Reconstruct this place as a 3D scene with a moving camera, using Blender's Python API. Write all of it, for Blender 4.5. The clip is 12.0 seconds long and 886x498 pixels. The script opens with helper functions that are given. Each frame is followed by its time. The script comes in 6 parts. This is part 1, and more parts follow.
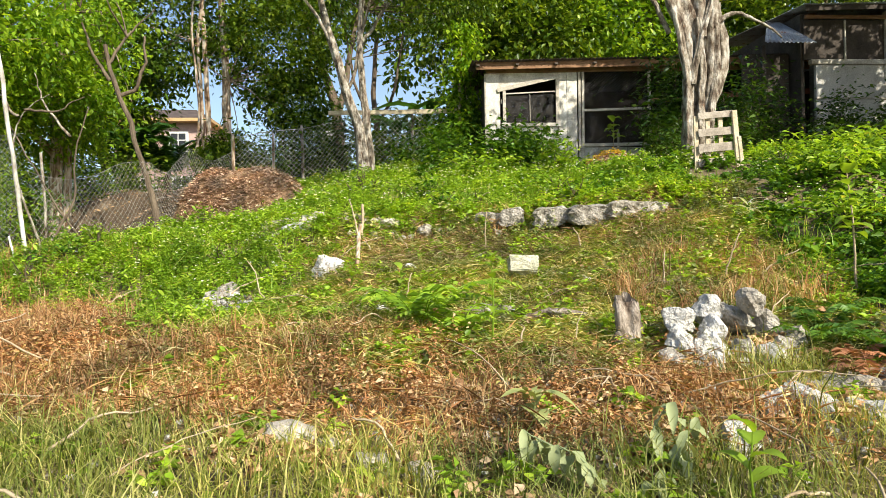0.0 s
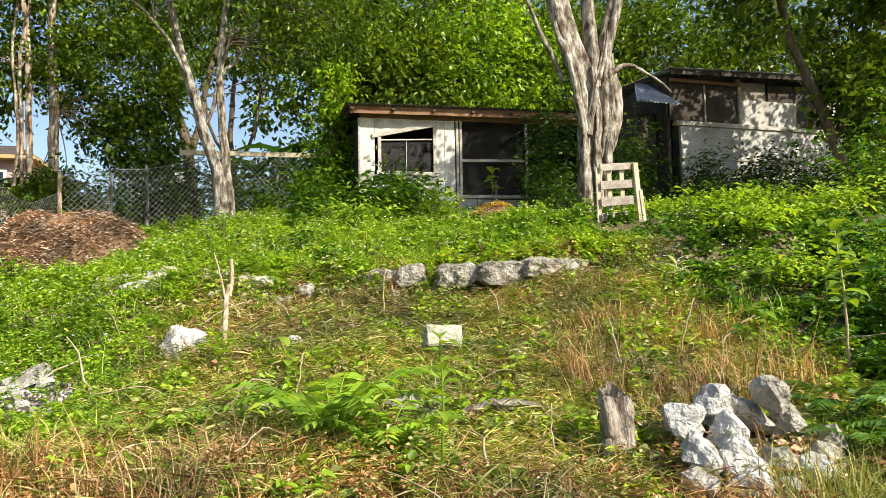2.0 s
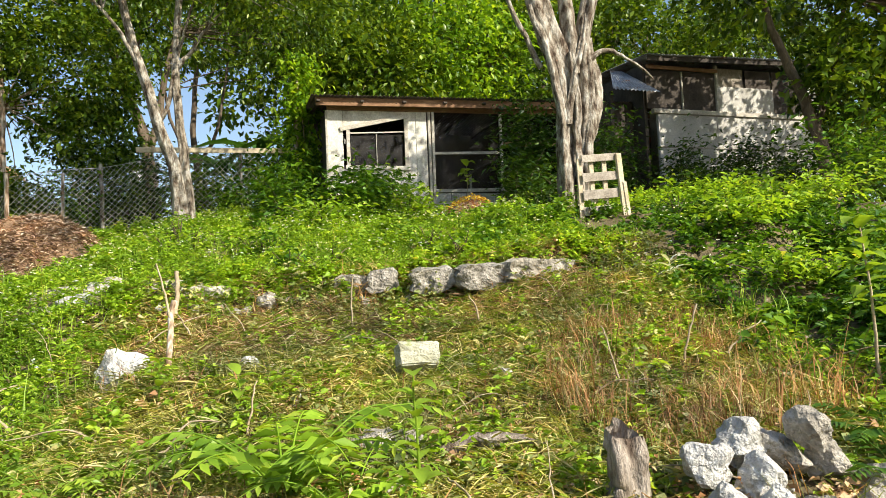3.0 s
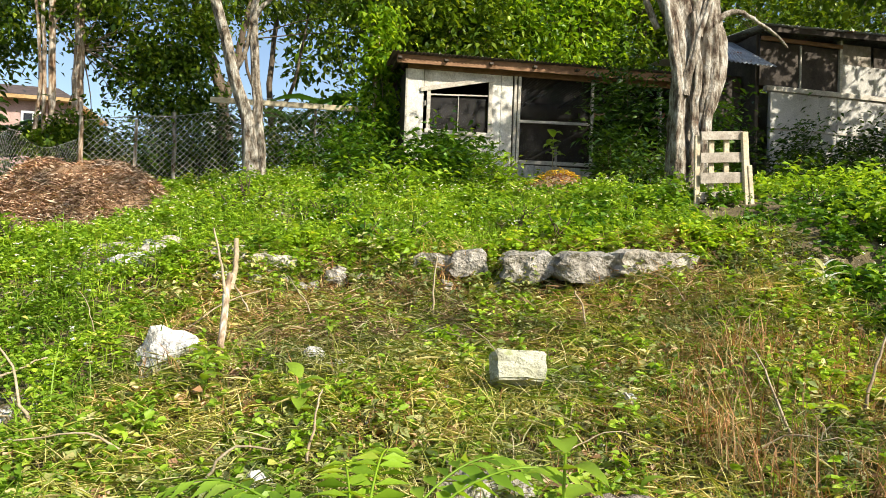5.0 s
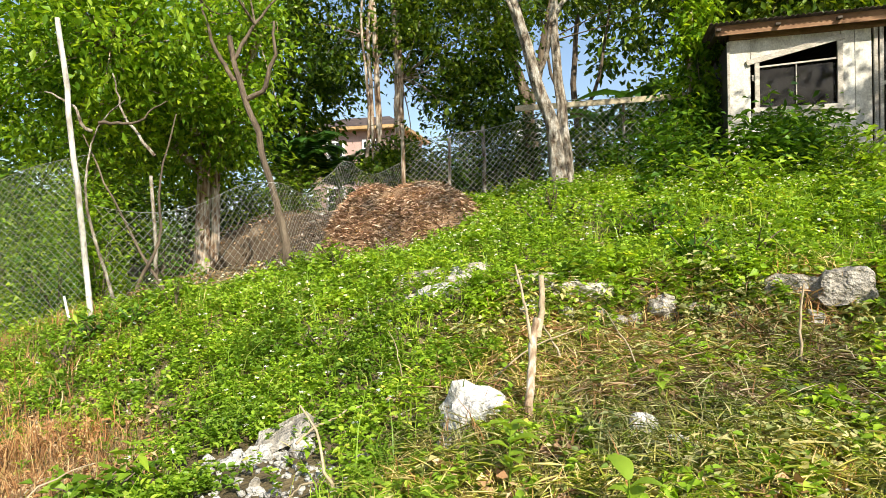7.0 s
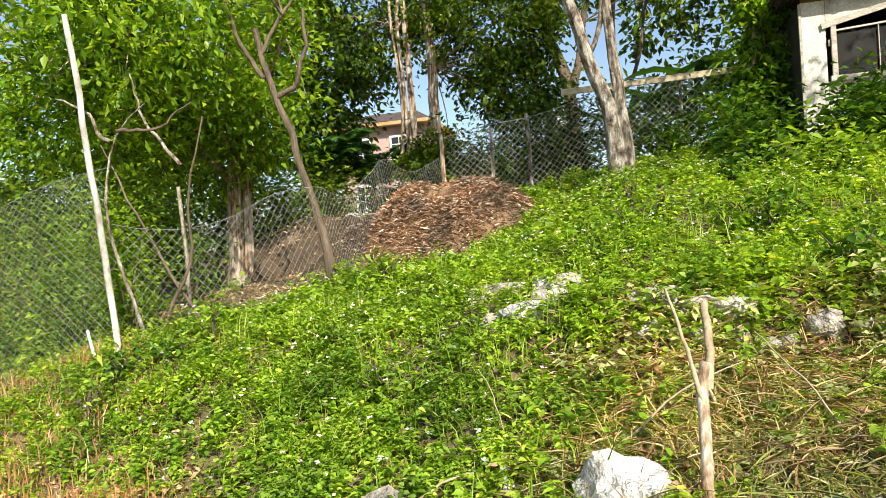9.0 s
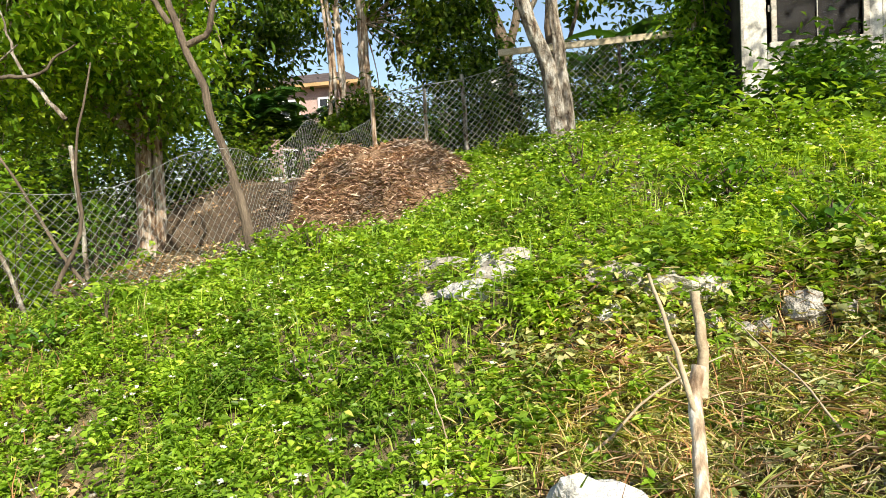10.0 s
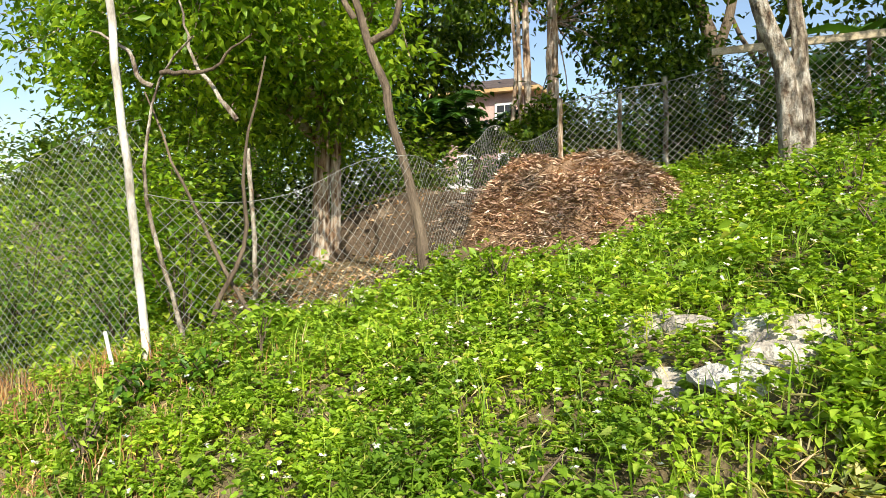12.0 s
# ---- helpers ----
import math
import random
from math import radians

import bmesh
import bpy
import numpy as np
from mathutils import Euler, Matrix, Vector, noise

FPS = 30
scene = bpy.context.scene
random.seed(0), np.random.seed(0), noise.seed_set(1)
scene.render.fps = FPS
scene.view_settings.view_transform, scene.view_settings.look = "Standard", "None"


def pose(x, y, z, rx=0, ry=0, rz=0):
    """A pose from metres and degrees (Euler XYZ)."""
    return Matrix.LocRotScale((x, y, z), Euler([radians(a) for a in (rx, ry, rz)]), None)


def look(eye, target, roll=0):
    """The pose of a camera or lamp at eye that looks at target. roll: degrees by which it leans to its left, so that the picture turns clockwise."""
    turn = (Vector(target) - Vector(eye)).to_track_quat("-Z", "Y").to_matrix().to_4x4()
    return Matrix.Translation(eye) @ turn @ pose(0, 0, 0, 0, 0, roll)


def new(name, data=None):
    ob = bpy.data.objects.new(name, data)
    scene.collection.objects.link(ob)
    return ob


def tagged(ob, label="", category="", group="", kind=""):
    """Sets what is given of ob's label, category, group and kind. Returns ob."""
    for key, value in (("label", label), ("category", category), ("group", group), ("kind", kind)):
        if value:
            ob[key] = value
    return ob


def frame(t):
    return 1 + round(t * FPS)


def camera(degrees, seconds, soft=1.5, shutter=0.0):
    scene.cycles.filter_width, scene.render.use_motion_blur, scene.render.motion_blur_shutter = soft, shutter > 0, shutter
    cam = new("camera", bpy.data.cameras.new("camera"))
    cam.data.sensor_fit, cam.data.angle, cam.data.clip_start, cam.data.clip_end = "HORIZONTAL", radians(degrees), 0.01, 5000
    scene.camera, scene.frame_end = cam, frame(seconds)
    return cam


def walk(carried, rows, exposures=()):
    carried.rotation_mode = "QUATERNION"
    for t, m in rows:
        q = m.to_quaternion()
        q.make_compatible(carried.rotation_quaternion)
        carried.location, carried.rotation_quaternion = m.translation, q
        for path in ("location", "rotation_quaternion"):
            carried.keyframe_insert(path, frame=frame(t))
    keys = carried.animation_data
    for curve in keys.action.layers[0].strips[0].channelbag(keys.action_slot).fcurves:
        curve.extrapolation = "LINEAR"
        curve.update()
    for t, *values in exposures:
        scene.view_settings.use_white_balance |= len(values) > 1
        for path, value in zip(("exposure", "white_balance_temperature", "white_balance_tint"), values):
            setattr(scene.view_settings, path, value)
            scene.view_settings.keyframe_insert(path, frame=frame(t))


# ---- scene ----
PATH = [
    (0, (-0.771, -0.042, 1.508), (-0.631, 1.953, 1.51), -0.9),
    (0.5, (-0.871, 0.407, 1.51), (-0.612, 2.39, 1.561), -1.6),
    (1, (-1.047, 0.788, 1.591), (-0.907, 2.783, 1.598), 1.0),
    (1.5, (-1.209, 1.239, 1.679), (-0.751, 3.185, 1.647), 0.5),
    (2, (-1.042, 1.53, 1.665), (-0.483, 3.445, 1.81), -1.1),
    (2.5, (-0.876, 1.957, 1.799), (-0.23, 3.849, 1.875), -3.7),
    (2.7, (-0.843, 2.037, 1.816), (-0.191, 3.923, 1.941), -3.1),
    (4.3, (-0.822, 3.008, 1.931), (-0.361, 4.954, 1.974), -0.9),
    (4.5, (-0.787, 3.097, 1.975), (-0.365, 5.051, 2.051), -0.6),
    (5, (-0.822, 3.248, 1.98), (-0.37, 5.196, 2.01), 1.9),
    (5.5, (-0.858, 3.629, 2.065), (-0.642, 5.613, 1.946), 3.3),
    (6, (-0.847, 3.811, 2.087), (-0.847, 5.811, 2.064), -0.3),
    (6.5, (-0.804, 4.118, 2.202), (-0.996, 6.107, 2.117), -0.2),
    (7, (-0.827, 4.188, 2.233), (-1.27, 6.138, 2.242), -0.8),
    (7.5, (-1.071, 4.4, 2.23), (-1.494, 6.354, 2.237), 1.7),
    (7.7, (-1.187, 4.467, 2.301), (-1.585, 6.427, 2.298), 1.4),
    (9.3, (-1.484, 5.255, 2.406), (-2.008, 7.185, 2.394), -4.4),
    (9.5, (-1.492, 5.345, 2.4), (-1.897, 7.303, 2.362), -5.1),
    (10, (-1.656, 5.777, 2.437), (-1.986, 7.745, 2.317), -3.3),
    (10.5, (-1.734, 5.983, 2.469), (-2.227, 7.918, 2.362), -4.2),
    (11, (-1.831, 6.43, 2.524), (-2.514, 8.308, 2.431), -2.3),
    (11.5, (-1.948, 6.635, 2.562), (-2.801, 8.443, 2.512), -0.2),
    (12, (-2.26, 6.921, 2.601), (-3.049, 8.757, 2.518), -0.5),
]
cam = camera(66.1, 12.0, 0.6)
walk(cam, [(t, look(e, g, r)) for t, e, g, r in PATH])
scene.view_settings.exposure = 0.75

# ---- sky and sun ----
SUN = Vector((0.45, -0.66, 0.64)).normalized()
world = bpy.data.worlds.new("sky")
scene.world = world
world.use_nodes = True
wn = world.node_tree.nodes
sky = wn.new("ShaderNodeTexSky")
sky.sky_type, sky.sun_disc = "NISHITA", False
sky.sun_elevation = math.asin(SUN.z)
sky.sun_rotation = math.atan2(SUN.x, SUN.y)
sky.air_density, sky.dust_density, sky.ozone_density = 1.0, 1.2, 0.5
wn["Background"].inputs["Strength"].default_value = 0.112
world.node_tree.links.new(sky.outputs[0], wn["Background"].inputs["Color"])
sun = new("sun", bpy.data.lights.new("sun", "SUN"))
sun.data.energy, sun.data.angle, sun.data.color = 5.0, radians(0.6), (1.0, 0.93, 0.78)
sun.matrix_world = look(SUN * 50, (0, 0, 0))


# ---- materials ----
def nodes_of(name):
    m = bpy.data.materials.new(name)
    m.use_nodes = True
    nt = m.node_tree
    return m, nt.nodes, nt.links, nt.nodes["Principled BSDF"]


def ramp(nd, stops):
    r = nd.new("ShaderNodeValToRGB")
    el = r.color_ramp.elements
    el[0].position, el[0].color = stops[0][0], (*stops[0][1], 1)
    el[1].position, el[1].color = stops[-1][0], (*stops[-1][1], 1)
    for p, c in stops[1:-1]:
        e = el.new(p)
        e.color = (*c, 1)
    return r


def coords(nd, lk, scale, stretch=(1, 1, 1)):
    tc = nd.new("ShaderNodeTexCoord")
    mp = nd.new("ShaderNodeMapping")
    mp.inputs["Scale"].default_value = [scale * s for s in stretch]
    lk.new(tc.outputs["Object"], mp.inputs["Vector"])
    return mp.outputs[0]


def noise_at(nd, lk, scale, detail=6, stretch=(1, 1, 1), rough=0.6):
    n = nd.new("ShaderNodeTexNoise")
    n.inputs["Scale"].default_value, n.inputs["Detail"].default_value, n.inputs["Roughness"].default_value = 1.0, detail, rough
    lk.new(coords(nd, lk, scale, stretch), n.inputs["Vector"])
    return n.outputs["Fac"]


def mix(nd, lk, fac, a, b, mode="MIX"):
    m = nd.new("ShaderNodeMix")
    m.data_type, m.blend_type = "RGBA", mode
    for sock, v in ((m.inputs[0], fac), (m.inputs[6], a), (m.inputs[7], b)):
        if hasattr(v, "links"):
            lk.new(v, sock)
        elif isinstance(v, tuple):
            sock.default_value = (*v, 1)
        else:
            sock.default_value = v
    return m.outputs[2]


def surface(name, stops, scale=3, stretch=(1, 1, 1), fine=30, spots=None, rough=0.85, bump=0.4, metal=0.0, dist=0.02, vary=0.0):
    """Weathered surface: broad colour variation, fine grain, optional spots, relief."""
    m, nd, lk, bs = nodes_of(name)
    broad = noise_at(nd, lk, scale, 5, stretch)
    grain = noise_at(nd, lk, fine, 4, stretch)
    col = ramp(nd, stops)
    lk.new(broad, col.inputs[0])
    g = ramp(nd, [(0.3, (0.72, 0.72, 0.72)), (0.7, (1.15, 1.15, 1.15))])
    lk.new(grain, g.inputs[0])
    out = mix(nd, lk, 1.0, col.outputs[0], g.outputs[0], "MULTIPLY")
    if spots:
        s = ramp(nd, [(spots[0], (0, 0, 0)), (spots[0] + 0.08, (1, 1, 1))])
        lk.new(noise_at(nd, lk, spots[1], 6), s.inputs[0])
        out = mix(nd, lk, s.outputs[0], out, spots[2])
    if vary:
        oi = nd.new("ShaderNodeObjectInfo")
        v = ramp(nd, [(0.0, (1 - vary,) * 3), (1.0, (1 + vary,) * 3)])
        lk.new(oi.outputs["Random"], v.inputs[0])
        out = mix(nd, lk, 1.0, out, v.outputs[0], "MULTIPLY")
    lk.new(out, bs.inputs["Base Color"])
    bs.inputs["Roughness"].default_value, bs.inputs["Metallic"].default_value = rough, metal
    bs.inputs["Specular IOR Level"].default_value = 0.3
    b = nd.new("ShaderNodeBump")
    b.inputs["Strength"].default_value, b.inputs["Distance"].default_value = bump, dist
    add = nd.new("ShaderNodeMath")
    lk.new(broad, add.inputs[0]), lk.new(grain, add.inputs[1])
    lk.new(add.outputs[0], b.inputs["Height"])
    lk.new(b.outputs[0], bs.inputs["Normal"])
    return m


def foliage(name, stops, gloss=0.45, through_light=0.35, patch=0.9):
    """Leaves: each leaf its own tone, with light passing through."""
    m, nd, lk, bs = nodes_of(name)
    geo = nd.new("ShaderNodeNewGeometry")
    col = ramp(nd, stops)
    lk.new(geo.outputs["Random Per Island"], col.inputs[0])
    p = ramp(nd, [(0.34, (0.52, 0.60, 0.7)), (0.5, (1.0, 1.0, 1.0)), (0.66, (1.3, 1.2, 1.1))])
    lk.new(noise_at(nd, lk, patch, 3), p.inputs[0])
    out = mix(nd, lk, 1.0, col.outputs[0], p.outputs[0], "MULTIPLY")
    lk.new(out, bs.inputs["Base Color"])
    bs.inputs["Roughness"].default_value, bs.inputs["Specular IOR Level"].default_value = gloss, 0.35
    tr = nd.new("ShaderNodeBsdfTranslucent")
    lk.new(mix(nd, lk, 1.0, out, (1.35, 1.25, 0.45), "MULTIPLY"), tr.inputs["Color"])
    ms = nd.new("ShaderNodeMixShader")
    ms.inputs[0].default_value = through_light
    lk.new(bs.outputs[0], ms.inputs[1]), lk.new(tr.outputs[0], ms.inputs[2])
    lk.new(ms.outputs[0], nd["Material Output"].inputs["Surface"])
    return m


SOIL = surface("soil", [(0.3, (0.055, 0.042, 0.02)), (0.5, (0.13, 0.10, 0.05)), (0.7, (0.24, 0.19, 0.10))], 2.3, fine=22, spots=(0.62, 9, (0.42, 0.40, 0.35)), bump=0.8, dist=0.05)
DIRT = surface("bank_earth", [(0.3, (0.05, 0.034, 0.022)), (0.6, (0.12, 0.085, 0.055)), (0.75, (0.26, 0.20, 0.14))], 2.0, fine=18, bump=0.9, dist=0.05)
LIMESTONE = surface("limestone", [(0.25, (0.30, 0.28, 0.25)), (0.45, (0.55, 0.53, 0.49)), (0.68, (0.70, 0.69, 0.65))], 5, fine=26, spots=(0.54, 8, (0.34, 0.33, 0.29)), bump=1.0, dist=0.05, vary=0.12)
OLDSTONE = surface("weathered_stone", [(0.25, (0.16, 0.14, 0.11)), (0.5, (0.34, 0.31, 0.26)), (0.7, (0.54, 0.50, 0.44))], 5, fine=20, spots=(0.60, 8, (0.17, 0.15, 0.10)), bump=1.0, dist=0.05, vary=0.12)
PALESTONE = surface("pale_warm_stone", [(0.3, (0.27, 0.235, 0.19)), (0.5, (0.43, 0.385, 0.32)), (0.7, (0.58, 0.54, 0.46))], 5, fine=24, spots=(0.6, 8, (0.22, 0.19, 0.14)), bump=0.9, dist=0.04, vary=0.1)
BLOCK = surface("mossy_block", [(0.3, (0.32, 0.31, 0.20)), (0.6, (0.52, 0.51, 0.40))], 9, fine=60, spots=(0.57, 16, (0.28, 0.30, 0.14)), bump=0.8)
BARK = surface("pale_bark", [(0.36, (0.075, 0.048, 0.03)), (0.49, (0.27, 0.225, 0.17)), (0.64, (0.53, 0.49, 0.42))], 7.0, (1.3, 1.3, 0.6), 26, spots=(0.63, 12, (0.17, 0.10, 0.06)), bump=1.0, dist=0.04)
BARKRED = surface("reddish_bark", [(0.36, (0.14, 0.075, 0.04)), (0.48, (0.34, 0.24, 0.16)), (0.60, (0.56, 0.49, 0.41))], 7.0, (1.8, 1.8, 0.30), 24, spots=(0.62, 9, (0.60, 0.57, 0.50)), bump=1.0, dist=0.03)
BARKDARK = surface("dark_bark", [(0.3, (0.07, 0.05, 0.035)), (0.6, (0.17, 0.13, 0.09)), (0.75, (0.27, 0.22, 0.16))], 4, (1.5, 1.5, 0.4), 25, bump=0.9, dist=0.03)
PEELED = surface("peeled_wood", [(0.42, (0.18, 0.11, 0.06)), (0.52, (0.40, 0.30, 0.20)), (0.64, (0.70, 0.66, 0.58))], 9, (1, 1, 0.35), 50, bump=0.5)
STUMPWOOD = surface("crumbling_stump_wood", [(0.36, (0.10, 0.07, 0.05)), (0.5, (0.28, 0.23, 0.18)), (0.64, (0.46, 0.40, 0.34))], 9, (1.2, 1.2, 0.4), 40, bump=1.0, dist=0.03)
TWIG = surface("dry_twig", [(0.3, (0.26, 0.19, 0.11)), (0.7, (0.52, 0.43, 0.29))], 8, fine=50, bump=0.3)
WHITEPOST = surface("limewashed_post", [(0.35, (0.24, 0.21, 0.17)), (0.5, (0.44, 0.42, 0.37)), (0.66, (0.64, 0.62, 0.57))], 6, (1, 1, 0.4), 40, spots=(0.64, 6, (0.28, 0.22, 0.16)), bump=0.5)
BOARD = surface("weathered_white_board", [(0.28, (0.36, 0.32, 0.26)), (0.5, (0.60, 0.57, 0.50)), (0.7, (0.74, 0.72, 0.66))], 2.2, (1, 1, 0.8), 35, spots=(0.66, 3.2, (0.30, 0.26, 0.20)), bump=0.3, vary=0.08)
TRIMWOOD = surface("grey_trim_wood", [(0.3, (0.34, 0.30, 0.24)), (0.7, (0.62, 0.58, 0.51))], 5, (0.5, 1, 1), 40, bump=0.3, vary=0.1)
FASCIA = surface("brown_fascia_wood", [(0.3, (0.16, 0.08, 0.04)), (0.7, (0.36, 0.21, 0.12))], 3, (0.3, 1, 1), 30, bump=0.3)
# near-black wood; shade inside the shed and on its west side is painted in
DARKSHADEWOOD = surface("dark_and_shaded_wood", [(0.3, (0.035, 0.028, 0.022)), (0.7, (0.10, 0.08, 0.065))], 2, fine=20, bump=0.3)
REDWOOD = surface("red_painted_wood", [(0.3, (0.20, 0.07, 0.045)), (0.7, (0.36, 0.15, 0.10))], 3, fine=30, bump=0.3)
CEMENT = surface("cement_panel", [(0.28, (0.30, 0.28, 0.25)), (0.5, (0.50, 0.48, 0.44)), (0.7, (0.62, 0.60, 0.56))], 1.5, fine=30, spots=(0.66, 2.2, (0.25, 0.22, 0.19)), bump=0.3, vary=0.06)
DARKTIN = surface("dark_rusted_sheet", [(0.3, (0.05, 0.035, 0.03)), (0.7, (0.13, 0.10, 0.085))], 2, fine=25, rough=0.8, bump=0.2)
TIN = surface("rusty_roof_sheet", [(0.3, (0.20, 0.18, 0.17)), (0.55, (0.40, 0.42, 0.44)), (0.7, (0.50, 0.52, 0.54))], 1.6, fine=25, spots=(0.60, 3, (0.20, 0.10, 0.05)), rough=0.5, bump=0.2, metal=0.4)
WIRE = surface("galvanised_wire", [(0.3, (0.24, 0.24, 0.22)), (0.7, (0.46, 0.46, 0.42))], 6, fine=40, rough=0.55, bump=0.1, metal=0.3)
PALLET = surface("grey_pallet_wood", [(0.3, (0.22, 0.18, 0.14)), (0.7, (0.46, 0.41, 0.34))], 5, fine=40, bump=0.4, vary=0.15)
PALEWOOD = surface("pale_timber", [(0.3, (0.42, 0.34, 0.22)), (0.7, (0.64, 0.55, 0.40))], 5, fine=40, bump=0.3, vary=0.08)
PINKWALL = surface("pink_plaster", [(0.3, (0.42, 0.28, 0.24)), (0.7, (0.56, 0.40, 0.35))], 1.2, fine=18, bump=0.2)
WHITEPAINT = surface("white_paint", [(0.3, (0.70, 0.69, 0.66)), (0.7, (0.82, 0.81, 0.79))], 2, fine=30, bump=0.1)
OCHRE = surface("ochre_eave", [(0.3, (0.42, 0.27, 0.12)), (0.7, (0.58, 0.40, 0.20))], 2, fine=20, bump=0.1)
REDROOF = surface("red_roof_tiles", [(0.3, (0.35, 0.12, 0.07)), (0.7, (0.50, 0.20, 0.12))], 3, fine=20, bump=0.3)
STRAWPILE = surface("rotting_straw", [(0.3, (0.12, 0.07, 0.04)), (0.6, (0.30, 0.19, 0.11)), (0.75, (0.42, 0.29, 0.18))], 4, fine=25, bump=1.0, dist=0.05)
glassm, nd, lk, bs = nodes_of("dusty_window_glass")
bs.inputs["Base Color"].default_value = (0.05, 0.05, 0.05, 1)
bs.inputs["Roughness"].default_value, bs.inputs["Transmission Weight"].default_value = 0.12, 0.6
GLASS = glassm
scrn, nd, lk, bs = nodes_of("insect_screen")
bs.inputs["Base Color"].default_value = (0.045, 0.042, 0.04, 1)
bs.inputs["Roughness"].default_value = 0.8
al = ramp(nd, [(0.3, (0.12,) * 3), (0.7, (0.45,) * 3)])
lk.new(noise_at(nd, lk, 1.6, 5), al.inputs[0])
lk.new(al.outputs[0], bs.inputs["Alpha"])
SCREEN = scrn

WEED = foliage("weed_leaves", patch=1.6, stops=[(0.0, (0.11, 0.20, 0.014)), (0.35, (0.225, 0.385, 0.026)), (0.8, (0.35, 0.52, 0.045)), (0.96, (0.44, 0.57, 0.07)), (1.0, (0.64, 0.60, 0.13))], gloss=0.45, through_light=0.44)
SHRUBLEAF = foliage("shrub_leaves", [(0.0, (0.035, 0.10, 0.008)), (0.6, (0.11, 0.24, 0.018)), (1.0, (0.24, 0.38, 0.03))], 0.4, 0.36)
TREELEAF = foliage("tree_leaves", [(0.0, (0.034, 0.075, 0.006)), (0.6, (0.10, 0.18, 0.012)), (1.0, (0.24, 0.32, 0.025))], 0.35, 0.38, 0.5)
# lighter copy of the tree leaves, sunlight put into the colour
LIGHTLEAF = foliage("sunlit_tone_leaves", [(0.0, (0.07, 0.16, 0.009)), (0.5, (0.20, 0.36, 0.02)), (1.0, (0.40, 0.54, 0.04))], 0.4, 0.50, 0.6)
CUTGRASS = foliage("cut_grass", [(0.0, (0.13, 0.18, 0.015)), (0.35, (0.28, 0.31, 0.04)), (0.65, (0.46, 0.42, 0.13)), (1.0, (0.66, 0.58, 0.30))], 0.6, 0.25)
DRYGRASS = foliage("dry_brown_grass", [(0.0, (0.20, 0.10, 0.035)), (0.4, (0.40, 0.195, 0.08)), (0.75, (0.52, 0.31, 0.13)), (0.92, (0.66, 0.50, 0.28)), (1.0, (0.34, 0.34, 0.06))], 0.7, 0.2)
YELLOWGRASS = foliage("yellow_green_grass", [(0.0, (0.09, 0.13, 0.015)), (0.6, (0.24, 0.27, 0.05)), (1.0, (0.50, 0.45, 0.18))], 0.6, 0.3)
WILTED = foliage("wilted_leaves", [(0.0, (0.11, 0.16, 0.03)), (0.5, (0.26, 0.31, 0.10)), (1.0, (0.54, 0.49, 0.23))], 0.6, 0.25)
DROOPLEAF = foliage("drooping_grey_leaves", [(0.0, (0.17, 0.22, 0.08)), (1.0, (0.40, 0.43, 0.22))], 0.6, 0.2)
# darker copy of the shrub leaves, also used to paint shade into eastern bushes
DARKSHADESHRUB = foliage("dark_and_shaded_shrub_leaves", [(0.0, (0.02, 0.05, 0.006)), (0.6, (0.055, 0.12, 0.012)), (1.0, (0.12, 0.20, 0.02))], 0.4, 0.28)
LIMELEAF = foliage("lime_green_leaves", [(0.0, (0.16, 0.30, 0.02)), (1.0, (0.34, 0.46, 0.05))], 0.4, 0.45)
FERN = foliage("fern_fronds", [(0.0, (0.06, 0.15, 0.015)), (1.0, (0.15, 0.28, 0.03))], 0.45, 0.35)
RUSTFERN = foliage("dead_fern_fronds", [(0.0, (0.26, 0.10, 0.04)), (1.0, (0.42, 0.20, 0.10))], 0.7, 0.2)
HEAPLEAF = foliage("rotting_heap_leaves", [(0.0, (0.15, 0.085, 0.06)), (0.5, (0.40, 0.26, 0.175)), (0.85, (0.60, 0.44, 0.32)), (1.0, (0.78, 0.65, 0.51))], 0.7, 0.12, 1.4)
DEADLEAF = foliage("dead_leaves", [(0.0, (0.17, 0.09, 0.04)), (0.5, (0.40, 0.25, 0.13)), (1.0, (0.66, 0.50, 0.32))], 0.7, 0.15)
YELLOWLEAF = foliage("yellow_leaves", [(0.0, (0.55, 0.34, 0.05)), (1.0, (0.75, 0.55, 0.08))], 0.6, 0.3)
PETAL = foliage("white_petals", [(0.0, (0.7, 0.7, 0.6)), (1.0, (0.85, 0.85, 0.8))], 0.6, 0.3)
BANANA = foliage("banana_leaves", [(0.0, (0.03, 0.09, 0.015)), (1.0, (0.07, 0.17, 0.025))], 0.35, 0.3)

# ---- shape helpers ----
rng = np.random.default_rng(7)


def part(name, bm, material, parent=None, label="", smooth=False):
    """Links a bmesh as one mesh object, under a thing or a part."""
    me = bpy.data.meshes.new(name)
    bm.to_mesh(me)
    bm.free()
    return mesh_object(name, me, material, parent, label, smooth)


def mesh_object(name, me, material, parent=None, label="", smooth=False):
    me.materials.append(material)
    if smooth:
        me.polygons.foreach_set("use_smooth", [True] * len(me.polygons))
    ob = new(name, me)
    if parent is not None:
        ob.parent = parent
    if label:
        ob["label"] = label
    return ob


def thing(name, at, label, category, group="", kind="", turn=0):
    ob = new(name)
    ob.empty_display_size = 0.1
    ob.location = at
    ob.rotation_euler[2] = radians(turn)
    return tagged(ob, label, category, group, kind)


